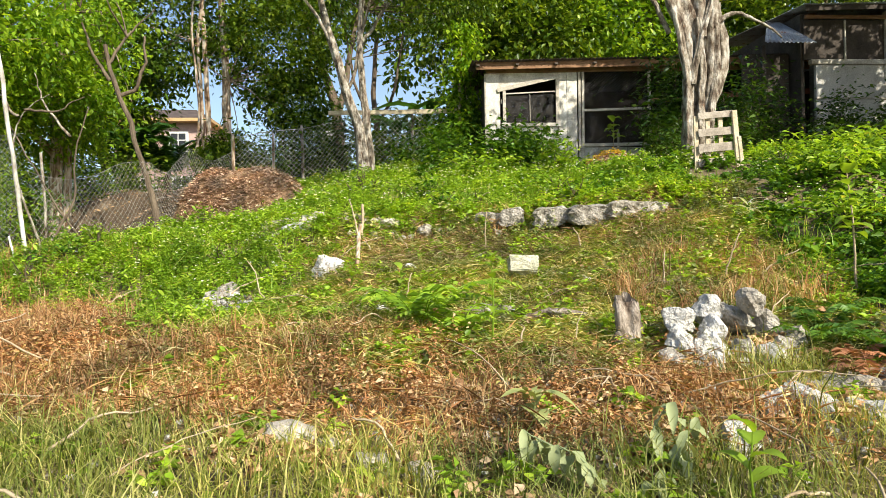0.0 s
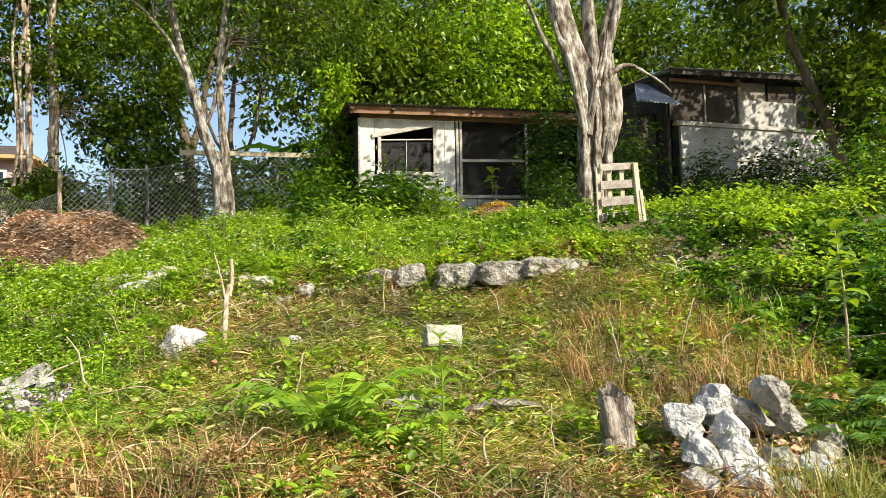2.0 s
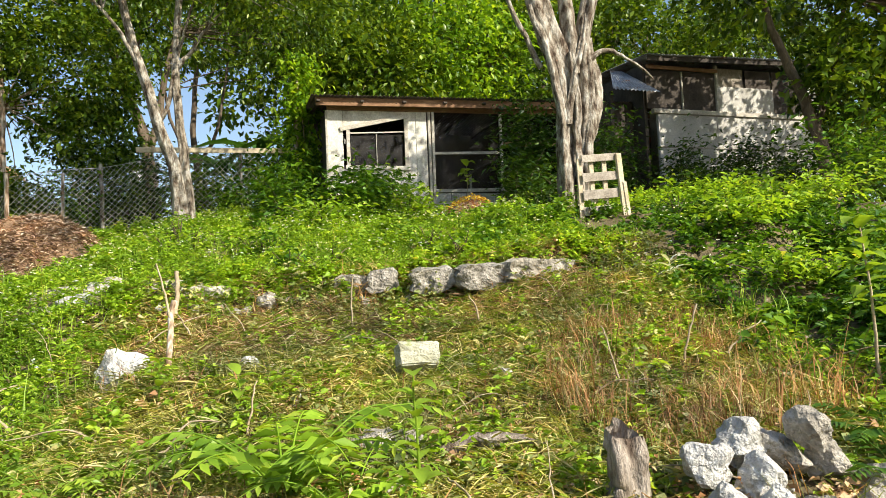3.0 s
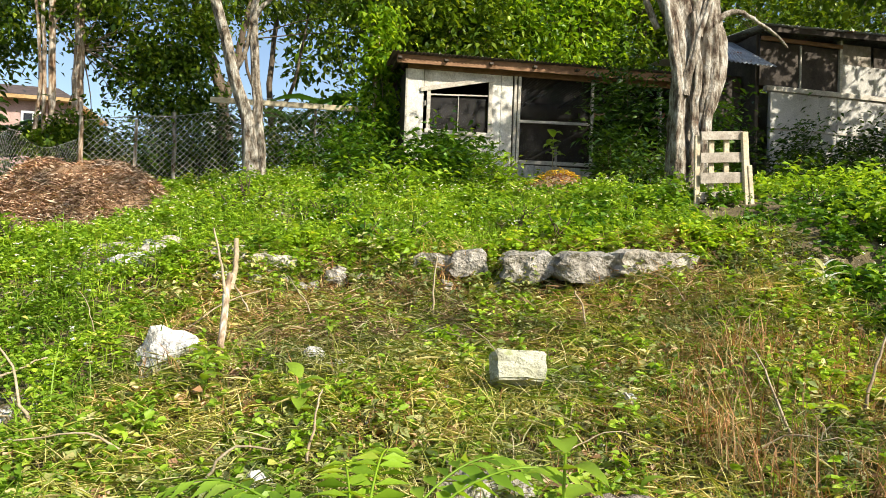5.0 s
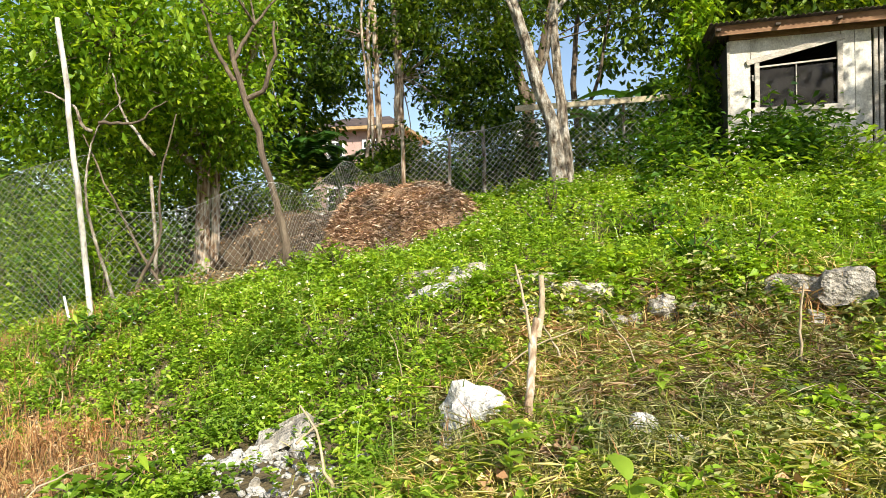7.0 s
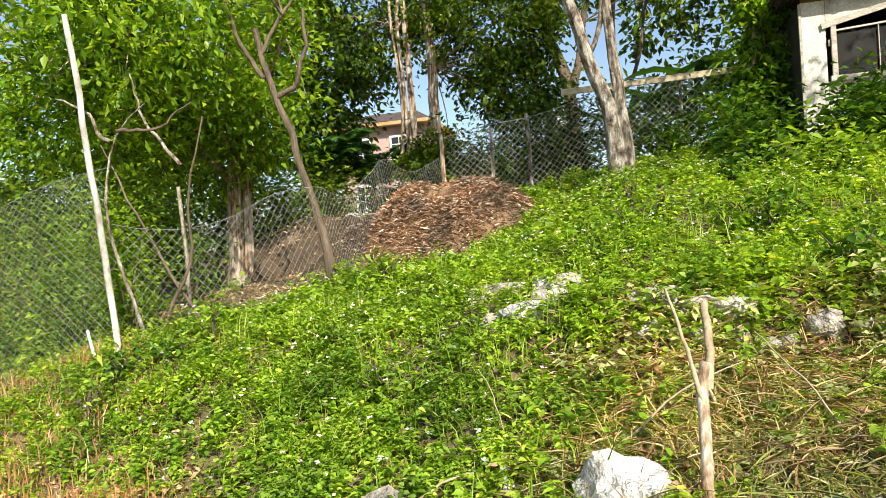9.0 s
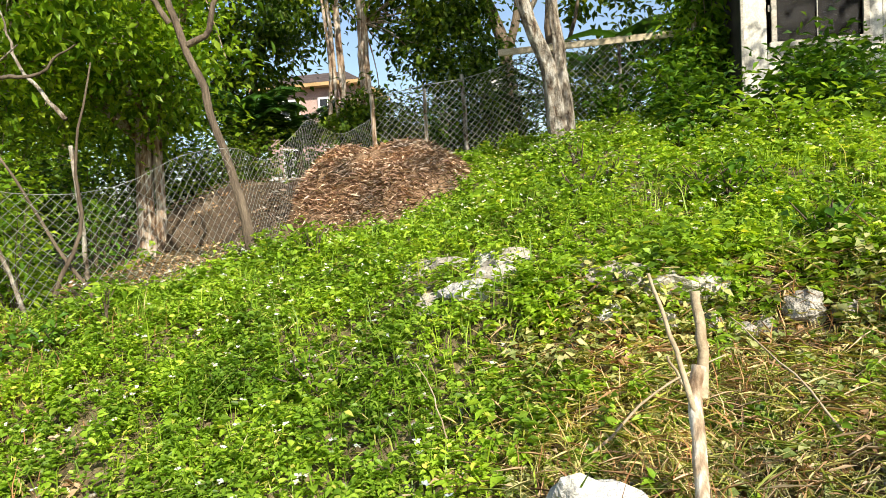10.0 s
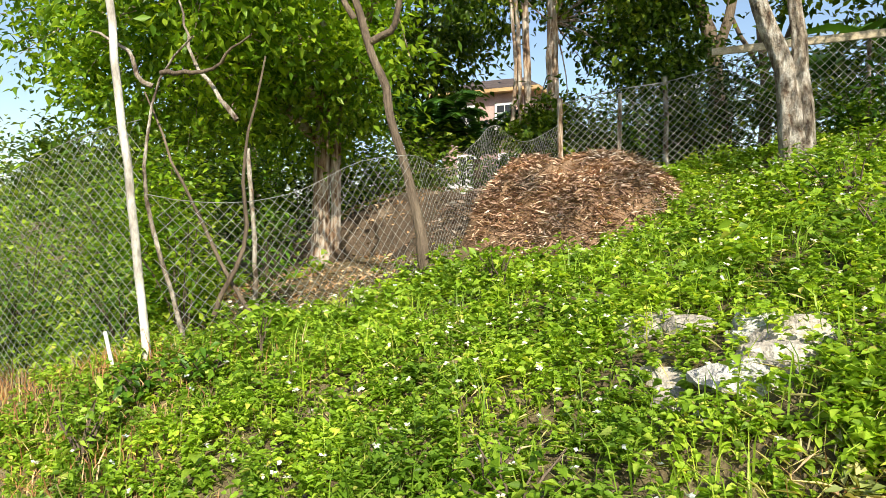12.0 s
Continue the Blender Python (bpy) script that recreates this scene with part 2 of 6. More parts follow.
def faces_mesh(name, verts, faces):
    """A mesh out of arrays of vertices and of faces with one number of corners."""
    verts, faces = np.asarray(verts, dtype=np.float32), np.asarray(faces, dtype=np.int32)
    me = bpy.data.meshes.new(name)
    n, k = faces.shape
    me.vertices.add(len(verts))
    me.vertices.foreach_set("co", verts.ravel())
    me.loops.add(n * k)
    me.loops.foreach_set("vertex_index", faces.ravel())
    me.polygons.add(n)
    me.polygons.foreach_set("loop_start", np.arange(0, n * k, k, dtype=np.int32))
    me.update(calc_edges=True)
    return me


def box(bm, lo, hi, m=None, wobble=0.0):
    made = bmesh.ops.create_cube(bm, size=1)["verts"]
    lo, hi = Vector(lo), Vector(hi)
    for v in made:
        v.co = Vector([a + (b - a) * (c + 0.5) for a, b, c in zip(lo, hi, v.co)])
        if wobble:
            v.co += Vector(rng.normal(0, wobble, 3))
        if m is not None:
            v.co = m @ v.co
    return made


def plank(name, a, b, width, thick, material, parent, label="", normal=(0, -1, 0), bevel=0.004):
    """A board from a to b, its face towards normal."""
    a, b = Vector(a), Vector(b)
    z = (b - a).normalized()
    y = Vector(normal)
    y = (y - y.dot(z) * z).normalized()
    x = y.cross(z)
    m = Matrix((x, y, z)).transposed().to_4x4()
    m.translation = a
    bm = bmesh.new()
    box(bm, (-width / 2, -thick / 2, 0), (width / 2, thick / 2, (b - a).length))
    bmesh.ops.bevel(bm, geom=bm.edges[:], offset=min(bevel, thick / 4), segments=1, affect="EDGES")
    bm.transform(m)
    return part(name, bm, material, parent, label)


def tube(pts, radii, sides=8, rough=0.0, flute=0.0, seed=0):
    """Vertices and quads of a tapering limb along pts."""
    r = np.random.default_rng(seed)
    pts, radii = np.asarray(pts, float), np.asarray(radii, float)
    n = len(pts)
    tan = np.gradient(pts, axis=0)
    tan /= np.linalg.norm(tan, axis=1)[:, None] + 1e-9
    ref = np.array([0.0, 1.0, 0.0]) if abs(tan[0][1]) < 0.8 else np.array([1.0, 0.0, 0.0])
    ang = np.arange(sides) / sides * 2 * np.pi
    ph = r.uniform(0, 6.28, 3)
    verts = []
    for i in range(n):
        u = np.cross(tan[i], ref)
        u /= np.linalg.norm(u)
        w = np.cross(tan[i], u)
        lobes = 1 + flute * (np.sin(3 * ang + ph[0] + i * 0.12) * 0.6 + np.sin(5 * ang + ph[1] - i * 0.1) * 0.4)
        rr = radii[i] * lobes * (1 + r.normal(0, rough, sides))
        verts.append(pts[i] + (np.cos(ang) * rr)[:, None] * u + (np.sin(ang) * rr)[:, None] * w)
    verts = np.concatenate(verts)
    q = []
    for i in range(n - 1):
        for j in range(sides):
            k = (j + 1) % sides
            q.append((i * sides + j, i * sides + k, (i + 1) * sides + k, (i + 1) * sides + j))
    return verts, np.array(q)


def smooth_path(pts, n, wiggle=0.0, seed=0):
    pts = np.asarray(pts, float)
    d = np.r_[0, np.cumsum(np.linalg.norm(np.diff(pts, axis=0), axis=1))]
    t = np.linspace(0, d[-1], n)
    out = np.stack([np.interp(t, d, pts[:, k]) for k in range(3)], 1)
    for _ in range(max(1, n // 6)):
        out[1:-1] = (out[:-2] + 2 * out[1:-1] + out[2:]) / 4
    if wiggle:
        r = np.random.default_rng(seed)
        w = r.normal(0, wiggle, (n, 3))
        w = (w + np.roll(w, 1, 0) + np.roll(w, -1, 0)) / 3
        w[0] = 0
        out += w
    return out


def joined(chunks):
    v, f, k = [], [], 0
    for a, b in chunks:
        v.append(a), f.append(np.asarray(b) + k)
        k += len(a)
    return np.concatenate(v), np.concatenate(f)


def limb(name, pts, r0, r1, material, parent=None, label="", sides=8, n=14, wiggle=0.02, flute=0.0, flare=0.0, seed=0):
    p = smooth_path(pts, n, wiggle, seed)
    s = np.linspace(0, 1, n)
    rad = r0 + (r1 - r0) * s + flare * r0 * np.exp(-s * 9)
    v, f = tube(p, rad, sides, 0.05, flute, seed)
    return mesh_object(name, faces_mesh(name, v, f), material, parent, label, True)


def unit(a):
    return a / (np.linalg.norm(a, axis=1)[:, None] + 1e-9)


def leaves(base, along, length, width, fold=0.25, droop=0.0, r=rng):
    """Folded leaf blades: base points, directions, lengths and widths as arrays."""
    n = len(base)
    along = unit(along)
    up = np.tile([0.0, 0.0, 1.0], (n, 1)) + r.normal(0, 0.45, (n, 3))
    side = unit(np.cross(along, up))
    nor = np.cross(side, along)
    L, W = length[:, None], width[:, None]
    mid = base + along * L * 0.45 - np.array([0, 0, 1.0]) * L * droop * 0.2
    tip = base + along * L - np.array([0, 0, 1.0]) * L * droop
    v = np.stack([base, mid - side * W / 2 + nor * W * fold, tip, mid + side * W / 2 + nor * W * fold], 1).reshape(-1, 3)
    i = np.arange(n)[:, None] * 4
    f = np.concatenate([i + [0, 1, 2], i + [0, 2, 3]], 1).reshape(-1, 3)
    return v, f


def ovate_leaves(base, along, length, width, fold=0.2, droop=0.3, r=rng):
    """Oval leaf blades with a rounded outline, folded along the midrib."""
    n = len(base)
    along = unit(along)
    up = np.tile([0.0, 0.0, 1.0], (n, 1)) + r.normal(0, 0.40, (n, 3))
    side = unit(np.cross(along, up))
    nor = np.cross(side, along)
    L, W = length[:, None], width[:, None]
    down = np.array([0, 0, 1.0]) * L * droop
    a, b = base + along * L * 0.28 - down * 0.08, base + along * L * 0.66 - down * 0.40
    lift = nor * W * fold
    v = np.stack([base, a - side * W * 0.5 + lift, b - side * W * 0.38 + lift, base + along * L - down, b + side * W * 0.38 + lift, a + side * W * 0.5 + lift], 1).reshape(-1, 3)
    i = np.arange(n)[:, None] * 6
    f = np.concatenate([i + [0, 1, 2], i + [0, 2, 3], i + [0, 3, 4], i + [0, 4, 5]], 1).reshape(-1, 3)
    return v, f


def blades(base, lean, length, width, r=rng):
    """Grass blades that bend over."""
    n = len(base)
    up = np.array([0, 0, 1.0])
    side = unit(np.cross(lean + r.normal(0, 0.3, (n, 3)), up + r.normal(0, 0.2, (n, 3))))
    L, W = length[:, None], width[:, None]
    mid = base + up * L * 0.55 + lean * L * 0.22
    tip = base + up * L * 0.8 + lean * L * 0.8
    v = np.stack([base - side * W / 2, base + side * W / 2, mid + side * W * 0.4, tip, mid - side * W * 0.4], 1).reshape(-1, 3)
    i = np.arange(n)[:, None] * 5
    f = np.concatenate([i + [0, 1, 2], i + [0, 2, 4], i + [4, 2, 3]], 1).reshape(-1, 3)
    return v, f


def directions(n, r=rng, lift=0.3):
    a = r.uniform(0, 2 * np.pi, n)
    return unit(np.stack([np.cos(a), np.sin(a), r.normal(lift, 0.35, n)], 1))


def stone(name, size, material, seed, parent=None, jag=0.42, flat=1.0):
    """A rough broken stone of about the given size, centred on its base: split faces, worn edges."""
    r = np.random.default_rng(int(abs(seed) * 100) + 1)
    faces = unit(r.normal(0, 1, (13, 3)))
    reach = r.uniform(0.52, 0.98, 13)
    o = Vector((seed * 7.3, seed * 3.1, seed * 1.7))
    bm = bmesh.new()
    bmesh.ops.create_icosphere(bm, subdivisions=3 if max(size) > 0.15 else 2, radius=1)
    for v in bm.verts:
        d = v.co.normalized()
        cut = np.maximum(faces @ np.array(d), 0.05)
        k = min(1.06, float(np.min(reach / cut)))
        k *= 1 + jag * 0.5 * noise.noise(d * 1.5 + o) - jag * 0.55 * abs(noise.noise(d * 2.8 + o)) + jag * 0.25 * noise.noise(d * 8 + o)
        v.co = Vector((d.x * size[0] / 2, d.y * size[1] / 2, d.z * size[2] / 2 * flat)) * k * 1.3
    return part(name, bm, material, parent)


def slab(name, length, depth, height, material, seed, parent=None):
    """A long split block of ledge rock: level top, ragged face, broken ends."""
    o = Vector((seed * 5.1, seed * 2.3, seed * 0.9))
    bm = bmesh.new()
    n = max(4, int(length / 0.045))
    bmesh.ops.create_cube(bm, size=1)
    bmesh.ops.subdivide_edges(bm, edges=[e for e in bm.edges if abs(e.verts[0].co.x - e.verts[1].co.x) > 0.5], cuts=n, use_grid_fill=True)
    bmesh.ops.subdivide_edges(bm, edges=[e for e in bm.edges if abs(e.verts[0].co.z - e.verts[1].co.z) > 0.5], cuts=6, use_grid_fill=True)
    bmesh.ops.subdivide_edges(bm, edges=[e for e in bm.edges if abs(e.verts[0].co.y - e.verts[1].co.y) > 0.5], cuts=4, use_grid_fill=True)
    for v in bm.verts:
        c = v.co.copy()
        end = 1 - 0.35 * max(0.0, abs(c.x) * 2 - 0.7) / 0.3
        p = Vector((c.x * length, c.y * depth, c.z * height * end))
        q = p * 4 + o
        p.y += (0.5 - c.y) * 0.14 * depth * noise.noise(q) + 0.03 * noise.noise(p * 11 + o) - 0.025 * math.floor(2 * (noise.noise(Vector((p.x * 3.1, seed, 0))) + 1)) / 2
        p.z += 0.045 * noise.noise(Vector((p.x * 3.4 + o.x, c.y, seed))) + 0.014 * noise.noise(p * 14 + o)
        p.x += 0.05 * noise.noise(Vector((c.z * 3, c.y * 2, seed + c.x)))
        v.co = p
    return part(name, bm, material, parent)


# ---- lie of the land ----
SLOPE_Y = [-60, -8, -2, 0, 2, 3, 4.2, 5, 6.4, 7.2, 8, 9, 9.6, 9.95, 11, 12, 14.6, 16.7, 19, 22, 30, 60, 400]
SLOPE_Z = [-6, -1.1, -0.25, 0.03, 0.35, 0.50, 0.60, 0.76, 0.88, 1.08, 1.20, 1.45, 1.62, 1.98, 2.12, 2.42, 3.02, 3.35, 3.80, 4.0, 4.2, 4.0, 1.0]


def sstep(a, b, x):
    t = np.clip((x - a) / (b - a), 0, 1)
    return t * t * (3 - 2 * t)


def ground(x, y):
    """Height of the hillside."""
    x, y = np.asarray(x, float), np.asarray(y, float)
    yy = y + 0.33 * np.clip(x, 0, 3.2) * sstep(6, 8.5, y) * (1 - sstep(11, 14, y))
    # west of the outcrop the terrace edge is worn to a slope
    west = sstep(-1.4, -2.8, x)
    z1 = np.interp(yy, SLOPE_Y, SLOPE_Z)
    z2 = (np.interp(y - 0.7, SLOPE_Y, SLOPE_Z) + np.interp(y, SLOPE_Y, SLOPE_Z) + np.interp(y + 0.7, SLOPE_Y, SLOPE_Z)) / 3
    z = z1 * (1 - west) + z2 * west
    far = np.clip(-x - 2.6, 0, 9)
    z = z - sstep(5, 9, y) * (0.38 * sstep(-1.2, -2.8, x) + far * (0.135 + 0.025 * sstep(11, 17, y)) * (1 - 0.4 * sstep(24, 40, y)))
    z = z + 0.11 * np.clip(x - 1.0, 0, 4.5) * sstep(2, 5, y) * (1 - 0.9 * sstep(12, 14.6, y))
    z = z - 0.2 * sstep(-5.7, -6.8, x) * sstep(11, 13, y) * (1 - sstep(17, 20, y))
    z = z - 0.42 * np.exp(-(((x + 4.3) / 1.5) ** 2 + ((y - 14.5) / 1.3) ** 2))
    z = z + 0.30 * np.exp(-(((x + 6.6) / 1.7) ** 2 + ((y - 10.7) / 1.3) ** 2)) + 0.13 * np.exp(-(((x + 2.5) / 1.1) ** 2 + ((y - 10.9) / 1.1) ** 2))
    z = z - 0.22 * np.exp(-(((x + 1.4) / 1.5) ** 2 + ((y - 17.0) / 1.7) ** 2))
    near = np.exp(-((x / 25) ** 2)) * np.exp(-(((y - 8) / 25) ** 2))
    z = z + near * (0.06 * np.sin(x * 1.9 + 0.7 * y) * np.sin(y * 1.4 - 0.5 * x) + 0.035 * np.sin(x * 4.3 + 1) * np.sin(y * 3.9 + 2))
    return z


def gz(x, y):
    return float(ground(x, y))


def axis(lo, hi, step, far):
    core = np.arange(lo, hi + 1e-6, step)
    grow = step * np.cumsum(1.25 ** np.arange(1, 60))
    grow = grow[grow < far]
    return np.concatenate([lo - grow[::-1], core, hi + grow])


gx, gy = axis(-12, 14, 0.16, 600), axis(-3, 24, 0.16, 600)
GX, GY = np.meshgrid(gx, gy)
GZ = ground(GX, GY)
nx, ny = len(gx), len(gy)
idx = np.arange(nx * ny).reshape(ny, nx)
quads = np.stack([idx[:-1, :-1], idx[:-1, 1:], idx[1:, 1:], idx[1:, :-1]], -1).reshape(-1, 4)
gob = mesh_object("ground", faces_mesh("ground", np.stack([GX, GY, GZ], -1).reshape(-1, 3), quads), SOIL, smooth=True)
tagged(gob, "sloping hillside of dry earth under weeds and cut grass", "ground", kind="structure")

# ---- shed ----
def screen_cloth(name, lo, hi, y, parent):
    bm = bmesh.new()
    vs = [bm.verts.new(p) for p in ((lo[0], y, lo[1]), (hi[0], y, lo[1]), (hi[0], y, hi[1]), (lo[0], y, hi[1]))]
    bm.faces.new(vs)
    return part(name, bm, SCREEN, parent, "torn grey insect screen")


def corrugated(name, x0, x1, y0, y1, z0, z1, parent, pitch=0.09, depth=0.012, label=""):
    """Roof sheet: height z0 at y0 and z1 at y1, waves across x."""
    n = int((x1 - x0) / pitch * 6)
    xs = np.linspace(x0, x1, n)
    w = np.sin((xs - x0) / pitch * 2 * np.pi) * depth
    rows = []
    for y, z in ((y0, z0), (y1, z1)):
        rows += [np.stack([xs, np.full(n, y), z + w], 1), np.stack([xs, np.full(n, y), z + w - 0.004], 1)]
    a0, b0, a1, b1 = (np.arange(n) + k * n for k in range(4))
    f = []
    for p, q in ((a0, a1), (b1, b0), (b0, a0), (a1, b1)):
        f.append(np.stack([p[:-1], p[1:], q[1:], q[:-1]], 1))
    return mesh_object(name, faces_mesh(name, np.concatenate(rows), np.concatenate(f)), TIN, parent, label, True)


def build_shed():
    s = thing("shed", (2.0, 19.12, 3.9), "weathered white board shed with slanted window and screened porch", "shed")
    inv = Matrix.Translation((-2.0, -19.12, -3.9))
    y = 19.12
    base, top = 3.6, 6.50

    def put(ob):
        ob.data.transform(inv)
        return ob

    # front boards left of the window, under it, and right of it
    put(plank("wall_board", (2.06, y, base), (2.06, y, 6.48), 0.40, 0.03, BOARD, s))
    put(plank("wall_board", (4.06, y, base), (4.06, y, 6.55), 0.24, 0.03, BOARD, s))
    put(plank("wall_board", (4.335, y, base), (4.335, y, 6.56), 0.29, 0.03, BOARD, s))
    put(plank("wall_board", (3.10, y + 0.004, base), (3.10, y + 0.004, 4.98), 1.66, 0.03, BOARD, s))
    bm = bmesh.new()
    v = [bm.verts.new(p) for p in ((2.27, y - 0.012, 6.05), (3.93, y - 0.012, 6.43), (3.93, y - 0.012, 6.55), (2.27, y - 0.012, 6.48))]
    w = [bm.verts.new(p.co + Vector((0, 0.03, 0))) for p in v]
    bm.faces.new(v), bm.faces.new(w[::-1])
    for i in range(4):
        bm.faces.new((v[i], w[i], w[(i + 1) % 4], v[(i + 1) % 4]))
    put(part("gable_board", bm, BOARD, s))
    # window under a slanting head board
    win = thing("window", (0, 0, 0), "", "")
    win.parent = s
    put(plank("head_board", (2.18, y - 0.05, 5.99), (3.99, y - 0.05, 6.40), 0.11, 0.04, TRIMWOOD, win))
    put(plank("side_frame", (2.38, y - 0.035, 4.98), (2.38, y - 0.035, 6.0), 0.09, 0.05, TRIMWOOD, win))
    put(plank("side_frame", (3.91, y - 0.035, 4.98), (3.91, y - 0.035, 6.36), 0.10, 0.05, TRIMWOOD, win))
    put(plank("sill", (2.30, y - 0.04, 5.02), (3.99, y - 0.04, 5.02), 0.10, 0.07, TRIMWOOD, win))
    put(plank("crossbar", (2.42, y - 0.01, 5.90), (3.86, y - 0.01, 5.98), 0.035, 0.03, TRIMWOOD, win))
    put(plank("mullion", (3.12, y, 5.07), (3.12, y, 5.93), 0.018, 0.018, TRIMWOOD, win))
    put(plank("pane", (3.14, y + 0.03, 5.05), (3.14, y + 0.03, 5.92), 1.44, 0.006, SCREEN, win, "dusty dark screen pane", bevel=0.001))
    put(plank("hinge", (2.30, y - 0.03, 5.62), (2.30, y - 0.03, 5.74), 0.03, 0.02, TRIMWOOD, win))
    # corner boards
    put(plank("corner_board", (1.84, y - 0.02, base), (1.84, y - 0.02, 6.46), 0.05, 0.05, TRIMWOOD, s))
    # screened porch
    for x0, x1, name in ((4.55, 4.55, "porch_post"), (4.63, 4.66, "porch_post"), (6.60, 6.60, "porch_post"), (8.5, 8.5, "porch_post"), (10.3, 10.3, "porch_post")):
        put(plank(name, (x0, y - 0.01, base), (x1, y - 0.01, 6.58), 0.07, 0.07, TRIMWOOD, s))
    put(plank("mid_rail", (4.68, y - 0.03, 5.43), (6.57, y - 0.03, 5.49), 0.07, 0.04, TRIMWOOD, s))
    put(plank("mid_rail", (6.64, y - 0.03, 5.72), (8.47, y - 0.03, 5.76), 0.12, 0.04, FASCIA, s))
    put(plank("mid_rail", (8.53, y - 0.03, 5.86), (11.4, y - 0.03, 5.98), 0.16, 0.04, REDWOOD, s))
    put(plank("bottom_rail", (4.68, y - 0.03, 4.43), (8.47, y - 0.03, 4.50), 0.09, 0.06, TRIMWOOD, s))
    put(plank("brace", (5.0, y + 0.02, 4.50), (6.5, y + 0.02, 5.40), 0.05, 0.03, DARKSHADEWOOD, s))
    put(plank("prop", (5.72, y + 0.15, 4.3), (5.72, y + 0.15, 4.95), 0.06, 0.05, TRIMWOOD, s))
    for x0, x1, z0, z1 in ((4.68, 6.56, 4.48, 5.39), (4.68, 6.56, 5.53, 6.55), (6.64, 8.46, 5.80, 6.55), (6.64, 8.46, 4.56, 5.64)):
        put(screen_cloth("screen", (x0, z0), (x1, z1), y + 0.025, s))
    for i, x in enumerate(np.arange(4.68, 8.3, 0.42)):
        bm = bmesh.new()
        box(bm, (x, y - 0.02, base), (x + 0.41, y + 0.10, 3.99))
        put(part("block", bm, CEMENT, s))
        bm = bmesh.new()
        box(bm, (x + 0.004, y - 0.024, 4.0), (x + 0.405, y + 0.10, 4.37))
        put(part("block", bm, CEMENT, s))
    # sides, back, floor: unlit-room shade is put into the near-black wood colour
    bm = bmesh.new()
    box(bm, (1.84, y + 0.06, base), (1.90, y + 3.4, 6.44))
    put(part("side_wall", bm, DARKSHADEWOOD, s))
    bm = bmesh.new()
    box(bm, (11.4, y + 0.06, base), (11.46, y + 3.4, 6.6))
    put(part("side_wall", bm, DARKSHADEWOOD, s))
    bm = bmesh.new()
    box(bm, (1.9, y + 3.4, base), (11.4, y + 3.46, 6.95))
    put(part("back_wall", bm, DARKSHADEWOOD, s))
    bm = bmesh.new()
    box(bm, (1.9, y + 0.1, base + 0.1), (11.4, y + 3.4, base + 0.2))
    put(part("shed_floor", bm, DARKSHADEWOOD, s))
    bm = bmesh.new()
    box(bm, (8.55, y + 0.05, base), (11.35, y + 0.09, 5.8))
    put(part("lower_wall", bm, DARKSHADEWOOD, s))
    # roof with fascia
    put(plank("fascia", (1.55, y - 0.32, 6.60), (11.6, y - 0.32, 6.86), 0.20, 0.03, FASCIA, s))
    put(plank("wall_plate", (1.86, y - 0.03, 6.56), (11.4, y - 0.03, 6.72), 0.16, 0.06, FASCIA, s))
    r = corrugated("roof", 1.42, 11.7, y - 0.48, y + 3.7, 0, -0.1, s, 0.10, 0.015, "dark rusted corrugated roof")
    r.data.materials[0] = DARKTIN
    for vv in r.data.vertices:
        vv.co.z += 6.72 + (vv.co.x - 1.42) * 0.026
    put(r)
    for x in np.arange(1.6, 11.4, 1.1):
        put(plank("rafter", (x, y - 0.44, 6.60 + (x - 1.42) * 0.026), (x, y + 3.5, 6.52 + (x - 1.42) * 0.026), 0.05, 0.09, DARKSHADEWOOD, s, normal=(1, 0, 0)))
    return s


